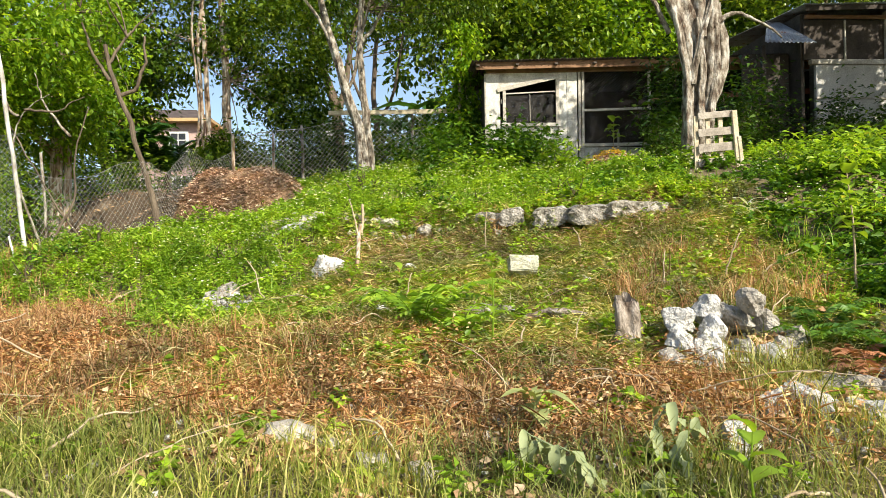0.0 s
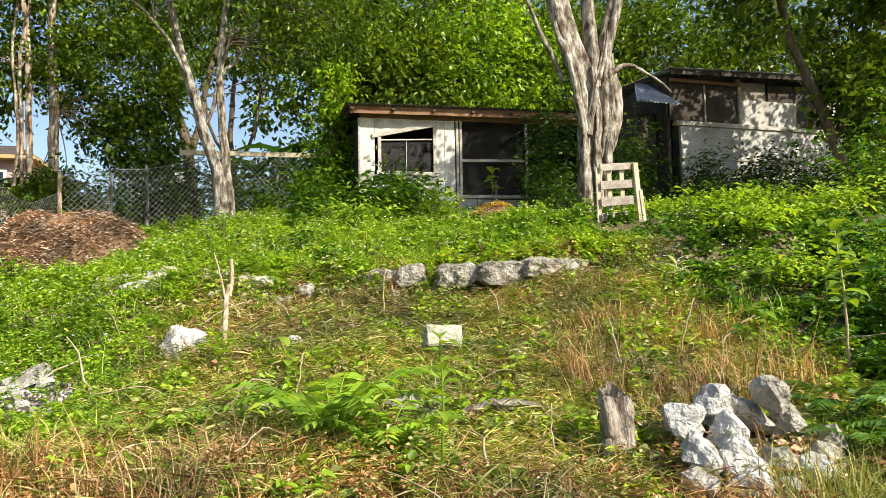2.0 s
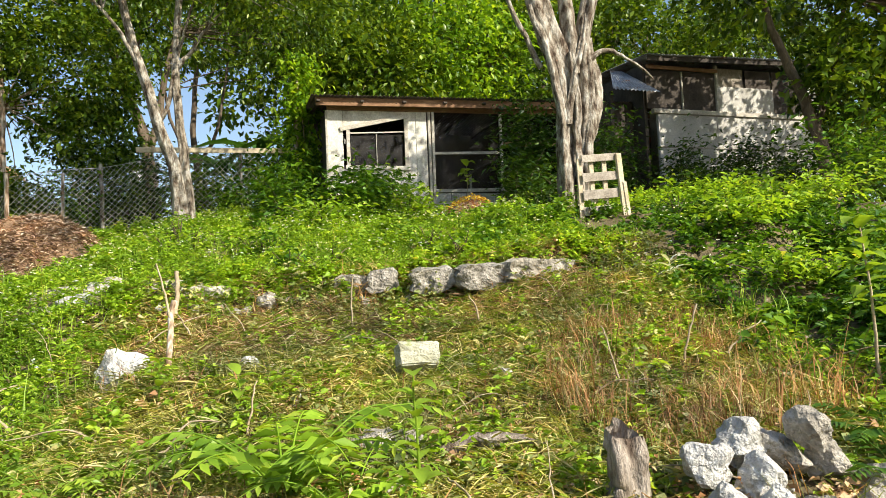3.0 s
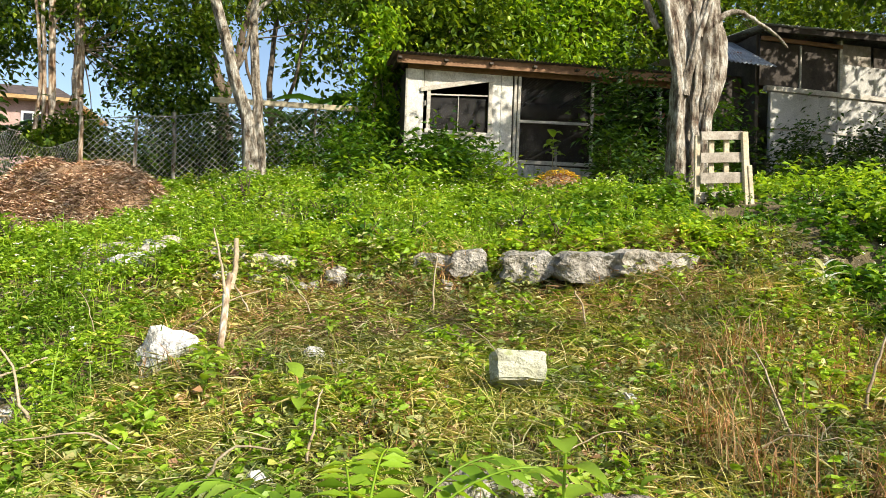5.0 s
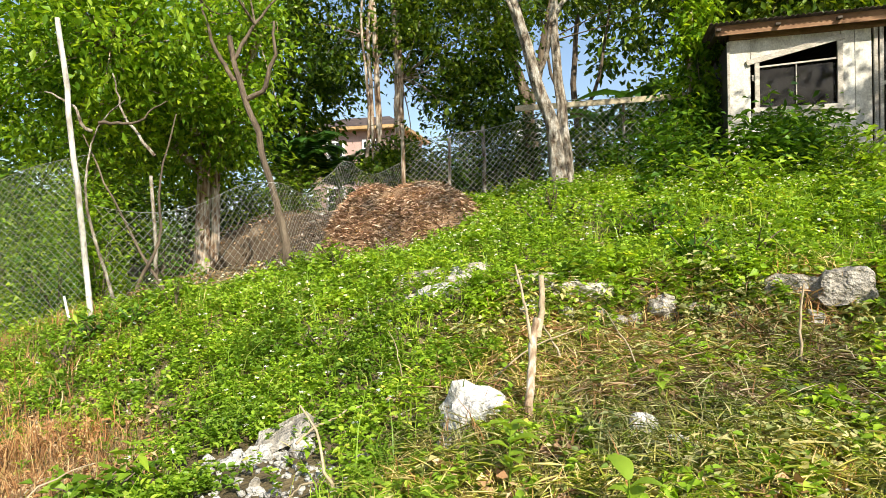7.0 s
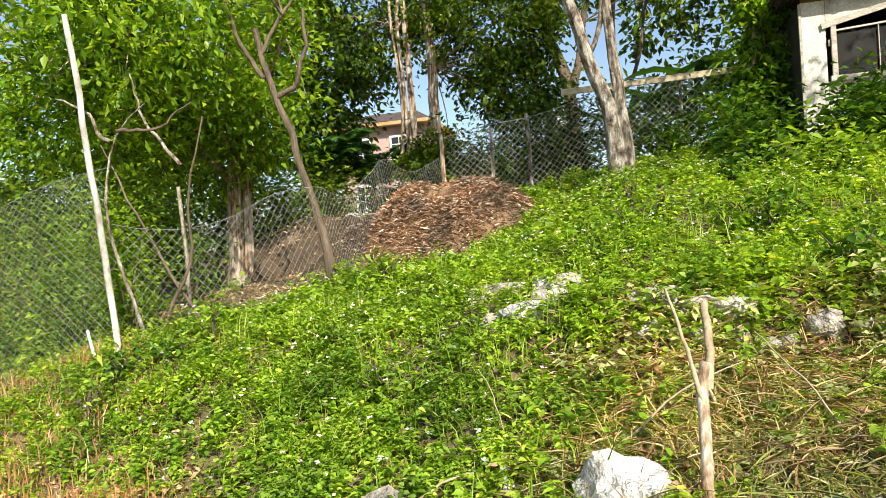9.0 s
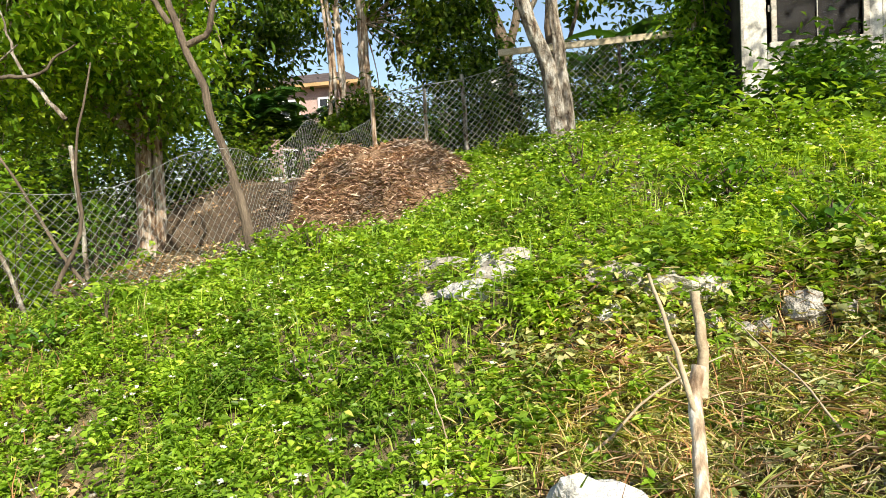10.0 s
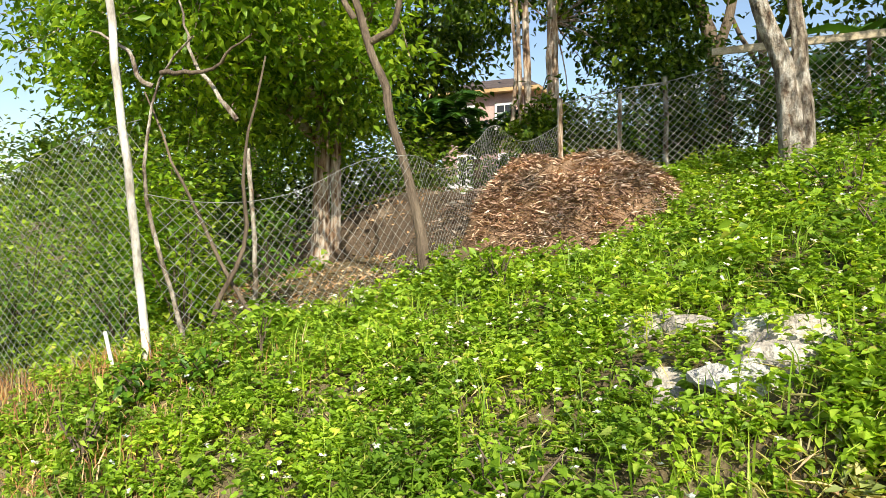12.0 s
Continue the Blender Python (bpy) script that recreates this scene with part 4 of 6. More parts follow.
for x, y, top, s, grey in ((1.30, 4.88, 1.08, 0.30, 0), (1.58, 4.95, 1.12, 0.28, 0), (1.76, 4.92, 1.06, 0.30, 1), (1.52, 4.78, 0.98, 0.26, 0), (1.82, 4.74, 1.20, 0.25, 1), (1.95, 4.80, 1.00, 0.24, 1), (1.20, 4.58, 0.94, 0.24, 0),
                           (1.38, 4.50, 0.92, 0.28, 0), (1.10, 4.42, 0.82, 0.24, 1), (1.30, 4.34, 0.80, 0.22, 0), (1.62, 4.52, 0.88, 0.24, 1), (1.74, 4.46, 0.84, 0.26, 0), (1.92, 4.5, 0.86, 0.20, 1), (1.55, 4.36, 0.74, 0.18, 0), (2.08, 4.62, 0.9, 0.2, 1),
                           (1.47, 3.50, 0.74, 0.38, 0), (1.27, 3.55, 0.72, 0.22, 0), (0.84, 3.10, 0.68, 0.24, 0), (1.70, 3.42, 0.70, 0.26, 0), (1.55, 3.12, 0.58, 0.16, 0)):
    rock_at("boulder", x, y, (s * 0.86, s * 0.74, s * 0.74), x * 13 + y * 7, OLDSTONE if grey else LIMESTONE, "grey weathered boulder in a heap of rocks" if grey else "rough white limestone boulder lying in the grass", top=top, turn=x * 900)
for i, (x, y) in enumerate(((1.72, 3.95), (1.88, 3.9), (2.04, 3.95), (1.80, 3.8), (1.96, 3.78), (2.15, 3.85), (1.66, 3.8), (2.1, 3.7))):
    rock_at("stone", x, y, (0.19, 0.15, 0.12), 12 + i, OLDSTONE, "small grey stone in a tumbled heap", turn=i * 40)
rock_at("boulder", -1.56, 8.15, (0.40, 0.30, 0.40), 20, top=1.42)
rock_at("boulder", -1.42, 8.05, (0.26, 0.22, 0.22), 21, top=1.24)
rock_at("boulder", -1.70, 8.02, (0.22, 0.2, 0.2), 22, OLDSTONE, top=1.16, label="grey weathered boulder beside the stake")
rock_at("stone", -0.62, 8.05, (0.18, 0.14, 0.16), 23)
rock_at("stone", -0.42, 7.85, (0.16, 0.12, 0.10), 24)
rock_at("stone", 1.25, 7.05, (0.15, 0.12, 0.14), 25)
rock_at("stone", 0.05, 6.30, (0.26, 0.2, 0.2), 26, OLDSTONE, "weathered stone sunk in cut grass")
rock_at("stone", 0.25, 6.25, (0.22, 0.2, 0.16), 27, OLDSTONE, "weathered stone sunk in cut grass")
rock_at("stone", -0.90, 6.45, (0.13, 0.10, 0.14), 28)
rock_at("stone", -1.32, 3.40, (0.24, 0.2, 0.14), 29, PALESTONE)
rock_at("stone", -1.12, 3.34, (0.16, 0.14, 0.10), 30, PALESTONE)
rock_at("stone", -0.92, 3.16, (0.17, 0.14, 0.12), 31, PALESTONE)
rock_at("stone", -0.66, 3.14, (0.18, 0.13, 0.10), 32, PALESTONE)
rock_at("stone", 0.02, 5.75, (0.30, 0.12, 0.10), 33, OLDSTONE, "long weathered stone sunk in cut grass", turn=15)

# squared block
bm = bmesh.new()
box(bm, (-0.15, -0.09, -0.10), (0.15, 0.09, 0.09), wobble=0.016)
bmesh.ops.subdivide_edges(bm, edges=bm.edges[:], cuts=4, use_grid_fill=True)
for v in bm.verts:
    v.co += Vector(rng.normal(0, 0.004, 3))
bmesh.ops.bevel(bm, geom=[e for e in bm.edges if e.calc_face_angle(0) > 0.9], offset=0.012, segments=2, affect="EDGES")
ob = part("stone_block", bm, BLOCK)
ob.matrix_world = pose(0.61, 7.27, 1.33, -22, 5, -4)
tagged(ob, "squared pale mossy building block lying on the slope", "block")

# flat slab on rubble
bm = bmesh.new()
box(bm, (-0.20, -0.12, -0.04), (0.20, 0.12, 0.04), wobble=0.025)
bmesh.ops.subdivide_edges(bm, edges=bm.edges[:], cuts=2, use_grid_fill=True)
for v in bm.verts:
    v.co += Vector(rng.normal(0, 0.008, 3))
ob = part("stone_slab", bm, OLDSTONE)
ob.matrix_world = pose(-2.86, 8.38, gz(-2.86, 8.38) + 0.10, 12, -16, 25)
tagged(ob, "flat grey stone slab resting on white rubble", "slab")
for i in range(26):
    a = i / 25
    x, y = -3.4 + 0.75 * a + rng.normal(0, 0.06), 8.25 + rng.normal(0, 0.06) + 0.05 * a
    rock_at("stone", x, y, tuple(rng.uniform(0.07, 0.17, 3) * (1, 0.9, 0.7)), 40 + i, LIMESTONE if i % 3 else OLDSTONE, "chunk of white rubble at the edge of bare ground", turn=rng.uniform(0, 360))
for i in range(34):
    x, y = rng.uniform(-3.0, -2.3), rng.uniform(6.8, 8.3)
    x += 0.35 * (7.8 - y)
    rock_at("stone", x, y, tuple(rng.uniform(0.04, 0.11, 3) * (1, 0.9, 0.7)), 70 + i, LIMESTONE if i % 3 else OLDSTONE, "small white stone scattered on bare rubble ground", turn=rng.uniform(0, 360))


def pebbles(name, n, xr, yr, size, label, seed):
    """Gravel: many small broken chips in one sheet."""
    r = np.random.default_rng(seed)
    x, y = r.uniform(*xr, n), r.uniform(*yr, n)
    s = r.uniform(0.4, 1.0, n) * size
    base = np.stack([x, y, ground(x, y) + s * 0.2], 1)
    cube = np.array([(a, b, c) for a in (-1, 1) for b in (-1, 1) for c in (-1, 1)]) * 0.5
    v = base[:, None, :] + (cube[None] * r.uniform(0.5, 1.2, (n, 8, 1)) + r.normal(0, 0.12, (n, 8, 3))) * s[:, None, None]
    f0 = np.array([(0, 1, 3, 2), (4, 6, 7, 5), (0, 4, 5, 1), (2, 3, 7, 6), (0, 2, 6, 4), (1, 5, 7, 3)])
    f = (np.arange(n)[:, None, None] * 8 + f0[None]).reshape(-1, 4)
    ob = mesh_object(name, faces_mesh(name, v.reshape(-1, 3), f), LIMESTONE)
    return tagged(ob, label, "gravel", kind="stuff")


pebbles("gravel", 260, (-3.2, -2.2), (6.8, 8.3), 0.04, "white limestone gravel on bare ground", 3)
pebbles("gravel", 900, (-3.0, 2.4), (1.6, 5.0), 0.035, "pale stone chips among dry grass", 4)
pebbles("gravel", 700, (-2.5, 3.0), (5.2, 9.4), 0.035, "pale stone chips among cut grass", 5)

# terrace edge of broken limestone
for i, (x, y, top, ln, dp, ht, turn, m) in enumerate((
        (2.60, 8.98, 2.12, 1.04, 0.36, 0.28, 4, PALESTONE), (1.86, 9.06, 2.08, 0.56, 0.32, 0.26, -4, OLDSTONE), (1.38, 9.28, 2.07, 0.46, 0.30, 0.26, -14, OLDSTONE), (0.90, 9.56, 2.08, 0.34, 0.26, 0.24, -12, OLDSTONE),
        (0.62, 9.74, 2.02, 0.42, 0.26, 0.20, -10, OLDSTONE), (0.20, 9.84, 1.98, 0.36, 0.26, 0.20, -4, PALESTONE), (3.02, 8.86, 1.86, 0.34, 0.26, 0.2, 20, OLDSTONE), (-0.95, 9.90, 1.98, 0.46, 0.24, 0.16, 4, PALESTONE))):
    sb = slab("ledge_stone", ln, dp, ht, m, 7 + i)
    sb.matrix_world = pose(x, y, top - ht / 2, 3, 2 - i % 4, turn)
    tagged(sb, "long split limestone block capping the terrace edge" if ln > 0.5 else "broken limestone block of the terrace edge", "rock", "terrace edge stones")
k = 0
for x in np.arange(-1.2, 1.3, 0.17):
    k += 1
    xx = x + rng.normal(0, 0.06)
    if rng.random() < 0.25:
        continue
    yy = 9.70 - 0.33 * max(0, min(xx, 3.2)) + rng.normal(0, 0.05)
    st = stone("ledge_stone", (rng.uniform(0.12, 0.26), rng.uniform(0.12, 0.2), rng.uniform(0.10, 0.18)), OLDSTONE, 200 + k, jag=0.5)
    st.matrix_world = pose(xx, yy, gz(xx, yy) + rng.uniform(-0.04, 0.05), rng.uniform(-10, 10), rng.uniform(-10, 10), rng.uniform(-25, 25))
    tagged(st, "broken limestone block of the terrace edge", "rock", "terrace edge stones")
for i, (x, y, z, s) in enumerate(((-2.83, 11.26, 1.96, 0.26), (-2.62, 11.20, 1.99, 0.36), (-2.40, 11.10, 2.02, 0.34), (-2.12, 10.86, 2.06, 0.40), (-2.00, 10.62, 2.06, 0.32), (-2.10, 10.46, 2.00, 0.30), (-2.22, 10.32, 1.92, 0.34),
                                  (-2.56, 10.58, 1.76, 0.36), (-2.42, 10.42, 1.72, 0.30), (-2.30, 10.22, 1.74, 0.26), (-1.86, 10.78, 2.08, 0.24), (-2.75, 10.72, 1.68, 0.2), (-1.50, 10.18, 2.02, 0.34), (-1.26, 10.02, 2.00, 0.36), (-1.02, 9.98, 2.00, 0.3), (-1.40, 9.86, 1.84, 0.28))):
    rock_at("boulder", x, y, (s * 1.25, s * 0.9, s * 0.62), 300 + i, PALESTONE if i % 3 else LIMESTONE, "pinkish white outcrop stone among weeds", top=z + 0.03)

# ---- stumps, stakes, sticks ----
st = limb("stump", ((0.97, 5.02, gz(0.97, 5.02) - 0.1), (0.98, 5.02, 0.92), (1.0, 5.04, 1.13)), 0.10, 0.085, STUMPWOOD, sides=28, n=16, wiggle=0.02, flute=0.42, flare=0.7, seed=5)
tagged(st, "old weathered tree stump with crumbling grey wood", "stump")
st = limb("log", ((0.34, 6.02, 0.84), (0.46, 6.0, 0.90), (0.66, 5.98, 0.93), (0.84, 5.95, 0.90), (1.00, 5.93, 0.82)), 0.035, 0.05, STUMPWOOD, sides=14, n=16, wiggle=0.03, flute=0.4, seed=6)
tagged(st, "twisted dead root arching out beside the stump", "log")
stake = thing("stake", (-1.21, 8.02, gz(-1.21, 8.02)), "forked rough stake of peeled pale wood", "stake")
for name, pts, a, b, material, label in (("pole", ((0.0, -0.04, -0.1), (-0.02, 0.07, 0.16), (0.005, 0.13, 0.30), (-0.01, 0.19, 0.44), (0.025, 0.25, 0.58)), 0.025, 0.023, PEELED, ""),
                                         ("prong", ((0.03, 0.22, 0.48), (0.05, 0.29, 0.66), (0.04, 0.36, 0.83)), 0.021, 0.017, TWIG, "sawn brown prong"),
                                         ("prong", ((0.0, 0.18, 0.44), (-0.05, 0.28, 0.66), (-0.12, 0.38, 0.90)), 0.011, 0.006, TWIG, "thin split prong")):
    limb(name, pts, a, b, material, stake, label, 9, 10, 0.008, 0.12, seed=3)


def stick(name, a, b, r0, label, seed, material=TWIG):
    m = [(p + q) / 2 for p, q in zip(a, b)]
    m[2] += 0.06
    return tagged(limb(name, (a, m, b), r0, r0 * 0.5, material, sides=5, n=9, wiggle=0.02, seed=seed), label, "stick", "fallen sticks")


for i in range(60):
    x, y = rng.uniform(-4.5, 3.0), rng.uniform(1.4, 9.0)
    a, l = rng.uniform(0, 6.28), rng.uniform(0.25, 0.9)
    x1, y1 = x + l * math.cos(a), y + l * math.sin(a)
    stick("stick", (x, y, gz(x, y) + 0.08), (x1, y1, gz(x1, y1) + rng.uniform(0.05, 0.30)), rng.uniform(0.004, 0.010), "thin dry stick lying in the cut grass", i)
for i, (x, y, h, dx) in enumerate(((0.42, 8.9, 0.55, 0.02), (-1.05, 8.9, 0.35, -0.15), (1.55, 8.3, 0.35, -0.12), (-2.2, 7.6, 0.5, -0.2), (2.5, 6.6, 0.5, 0.2))):
    stick("stick", (x, y, gz(x, y) - 0.02), (x + dx, y, gz(x, y) + h), 0.012, "dry upright stick in the slope", 200 + i)

# ---- fence ----
def fence_line(pts):
    pts = np.asarray(pts, float)
    d = np.r_[0, np.cumsum(np.linalg.norm(np.diff(pts, axis=0), axis=1))]
    return pts, d


def chain_link(name, pts, height, cell, label, wire=0.0045, sag=0.0, lift=0.0, lean=(0, 0)):
    """Two families of slanting wires along a line of posts, a mesh for each family, and top wire."""
    pts, d = fence_line(pts)
    f = thing(name, (pts[0][0], pts[0][1], gz(*pts[0])), label, "fence")
    o = np.array([pts[0][0], pts[0][1], gz(*pts[0])])

    def at(s, h):
        x, y = np.interp(s, d, pts[:, 0]), np.interp(s, d, pts[:, 1])
        z = ground(x, y) + lift + h * (1 - sag * (0.5 + 0.5 * np.sin(s * 1.7)))
        wob = 0.02 * np.sin(s * 5 + h * 3)
        return np.stack([x + lean[0] * h + wob, y + lean[1] * h + 0.03 * np.sin(s * 2.3 + h), z], -1) - o

    L = d[-1]
    for fam in (1, -1):
        ch = []
        for s0 in np.arange(-height, L + height, cell):
            a, b = (s0, s0 + height) if fam == 1 else (s0 + height, s0)
            h = np.linspace(0, height, 9)
            s = np.linspace(a, b, 9)
            # knuckled weave
            ok = (s >= 0) & (s <= L)
            if ok.sum() < 2:
                continue
            ch.append(tube(at(s[ok], h[ok]), np.full(ok.sum(), wire), 3))
        v, q = joined(ch)
        mesh_object("wire_mesh", faces_mesh("wire_mesh", v, q), WIRE, f)
    s = np.linspace(0, L, 40)
    v, q = tube(at(s, np.full(40, height)), np.full(40, wire * 1.2), 4)
    mesh_object("top_wire", faces_mesh("top_wire", v, q), WIRE, f)
    return f


def fence_post(x, y, h, r, label, dx=0.0, dy=0.0, material=WHITEPOST, seed=0):
    z = gz(x, y)
    ob = limb("fence_post", ((x, y, z - 0.1), (x + dx * 0.5 + 0.02, y + dy * 0.5, z + h * 0.5), (x + dx, y + dy, z + h)), r, r * 0.85, material, sides=10, n=14, wiggle=0.012, flute=0.06, seed=seed)
    return tagged(ob, label, "post", "fence posts")


chain_link("chain_link_fence", ((-5.5, 20.4), (-3.5, 20.5), (-0.2, 20.5), (1.15, 20.3)), 1.85, 0.15, "sagging rusty chain-link fence along the hilltop", 0.0065)
chain_link("chain_link_fence", ((-6.40, 10.8), (-6.15, 12.2), (-5.7, 14.1), (-5.85, 17.9), (-5.5, 20.4)), 1.5, 0.14, "slack chain-link fence running past the trees", 0.0030, 0.22)
chain_link("chain_link_fence", ((-15.0, 11.3), (-9.8, 11.0), (-6.40, 10.8)), 1.9, 0.09, "chain-link fence overgrown with bushes", 0.0026)
fence_post(-6.40, 10.8, 3.5, 0.034, "slanting limewashed fence post of rough wood", -0.46, 0.06, seed=1)
fence_post(-7.3, 13.2, 2.0, 0.03, "thin grey wooden fence post", -0.05, 0, BARK, 3)
fence_post(-5.5, 20.4, 1.95, 0.06, "rough wooden fence post", 0, 0, BARKRED, 4)
fence_post(-3.5, 20.55, 1.95, 0.05, "rough wooden fence post", 0, 0, BARK, 5)
fence_post(-0.2, 20.55, 1.9, 0.04, "rough wooden fence post", 0, 0, BARK, 6)
fence_post(-4.4, 20.6, 1.8, 0.045, "rough wooden fence post", 0.05, 0, BARKRED, 9)
fence_post(1.12, 20.0, 3.6, 0.065, "tall crooked post beside the shed", 0.12, 0.0, BARKRED, 7)
fence_post(-9.8, 11.1, 1.9, 0.045, "thin grey wooden fence post", 0, 0, WHITEPOST, 8)
stk = thing("marker_stick", (-6.42, 10.5, gz(-6.42, 10.5)), "short white painted marker stick by the fence", "stick")
limb("stick_shaft", ((0, 0, -0.05), (-0.02, 0, 0.2), (-0.05, 0, 0.42)), 0.016, 0.014, WHITEPAINT, stk, sides=6, n=5)
beam = plank("rail", (-2.68, 20.28, 5.60), (1.12, 20.10, 5.62), 0.13, 0.05, PALEWOOD, None)
tagged(beam, "long pale timber rail nailed across the tree and post", "rail")

# pallet leaning by the big tree
pal = thing("wooden_pallet", (4.66, 10.9, gz(4.66, 10.9)), "grey weathered wooden pallet standing on edge", "pallet")
zz = 3.72 - gz(4.66, 10.9)
for i, (h, w) in enumerate(((0.06, 0.13), (0.30, 0.14), (0.56, 0.13), (0.84, 0.11))):
    plank("slat", (-0.40, 0, h), (0.20, 0, h + 0.05), w, 0.02, PALLET, pal)
for i, x in enumerate((-0.40, -0.20, 0.02)):
    plank("batten", (x, 0.05, -0.35), (x - 0.02, 0.05, zz - 0.06), 0.075, 0.03, PALEWOOD, pal)
plank("stile", (0.30, -0.03, -0.35), (0.20, -0.03, zz + 0.02), 0.085, 0.05, PALEWOOD, pal, "pale timber stile")
plank("prop", (0.36, -0.05, -0.35), (0.27, -0.05, zz * 0.55), 0.06, 0.04, PALEWOOD, pal)

# ---- mounds ----
def mound(name, cx, cy, rx, ry, h, material, label, category, seed, rough=0.12, kind="", steep=2.0):
    bm = bmesh.new()
    n, m = 48, 14
    rings = []
    for j in range(m + 1):
        q = 1 - j / m
        row = []
        for i in range(n):
            a = i / n * 2 * math.pi
            k = 1 + 0.18 * noise.noise(Vector((math.cos(a) * 1.2, math.sin(a) * 1.2, seed)))
            x, y = cx + rx * q * k * math.cos(a), cy + ry * q * k * math.sin(a)
            z = gz(x, y) - 0.06 + h * (1 - q ** steep) ** 0.8 + rough * (1 - q) ** 0.3 * noise.noise(Vector((x * 2.2, y * 2.2, seed))) + rough * 0.4 * noise.noise(Vector((x * 7, y * 7, seed)))
            row.append(bm.verts.new((x, y, z)))
        rings.append(row)
    for a, b in zip(rings, rings[1:]):
        for i in range(n):
            bm.faces.new((a[i], a[(i + 1) % n], b[(i + 1) % n], b[i]))
    bmesh.ops.remove_doubles(bm, verts=bm.verts, dist=0.001)
    ob = part(name, bm, material, smooth=True)
    return tagged(ob, label, category, kind=kind)


def on_mound(cx, cy, rx, ry, h, n, r, steep=2.0):
    a, q = r.uniform(0, 6.283, n), np.sqrt(r.uniform(0, 1, n))
    x, y = cx + rx * q * np.cos(a), cy + ry * q * np.sin(a)
    return np.stack([x, y, ground(x, y) + h * (1 - q ** steep) ** 0.8], 1)


mound("compost_mound", -4.35, 16.3, 1.45, 1.35, 0.74, STRAWPILE, "large heap of dry brown leaves and straw", "heap", 1.0, 0.34, steep=3.0)
mound("compost_mound", -5.0, 16.4, 0.85, 0.9, 0.94, STRAWPILE, "matted dark crest of the brown leaf heap", "heap", 7.0, 0.25)
mound("compost_mound", -6.3, 16.9, 1.2, 0.8, 0.55, DIRT, "dark spreading skirt of rotting leaves", "heap", 2.0)
mound("earth_bank", -8.0, 18.0, 2.6, 0.9, 0.85, DIRT, "bare earth bank behind the broad tree", "bank", 3.0, 0.2)
mound("debris_mound", 4.35, 15.8, 0.85, 0.6, 0.50, STRAWPILE, "small mound of orange husks and yellow leaves", "heap", 4.0)
r = np.random.default_rng(91)
for nm, args, mat_, n, ln, lab in (("dead_leaf_litter", (-4.35, 16.3, 1.42, 1.32, 0.78), HEAPLEAF, 12000, 0.11, "loose dry brown leaves on the heap"), ("dead_leaf_litter", (-6.1, 17.0, 1.1, 0.8, 0.55), HEAPLEAF, 2500, 0.12, "rotting brown leaves"),
                              ("dead_leaf_litter", (-5.0, 16.4, 0.85, 0.9, 0.94), HEAPLEAF, 4200, 0.11, "matted dry stalks on the crest of the pile"), ("dead_leaf_litter", (-8.0, 18.0, 2.6, 0.9, 0.85), DEADLEAF, 900, 0.10, "dry leaves on the earth bank"), ("husk_litter", (4.35, 15.8, 0.8, 0.55, 0.50), YELLOWLEAF, 420, 0.11, "yellow and orange fallen leaves"),
                              ("dead_leaf_litter", (4.35, 15.8, 0.85, 0.6, 0.40), RUSTFERN, 900, 0.10, "brown husks"), ("dead_leaf_litter", (-8.2, 15.0, 2.6, 2.6, 0.02), DEADLEAF, 3500, 0.09, "brown leaf litter under the broad tree")):
    p = on_mound(*args, n, r, 3.4 if "heap" in lab else 2.0)
    d = directions(n, r, 0.05)
    p[:, 2] += r.uniform(0.0, 0.05, n)
    p[:, 2] += 0.0 if "heap" not in lab else 0.10 * np.sin(p[:, 0] * 4.1) * np.sin(p[:, 1] * 3.7 + p[:, 0])
    straw = 1.25 if "heap" in lab else 1.0
    v, f = leaves(p, d, straw * ln * r.uniform(0.4, 1.5, n), ln * (0.30 - 0.36 * (straw - 1)) * r.uniform(0.4, 1.5, n), 0.3, 0.1, r)
    tagged(mesh_object(nm, faces_mesh(nm, v, f), mat_), lab, "leaf litter", kind="stuff")

# ---- plants ----
def spots(n, xr, yr, keep, r):
    x, y = r.uniform(*xr, n), r.uniform(*yr, n)
    k = r.random(n) < keep(x, y)
    return x[k], y[k]


def patchy(x, y, s, o):
    return 0.5 + 0.25 * (np.sin(x * s + o) * np.cos(y * s * 1.2 - o) + np.sin(x * s * 2.3 - y * s * 1.7 + o))


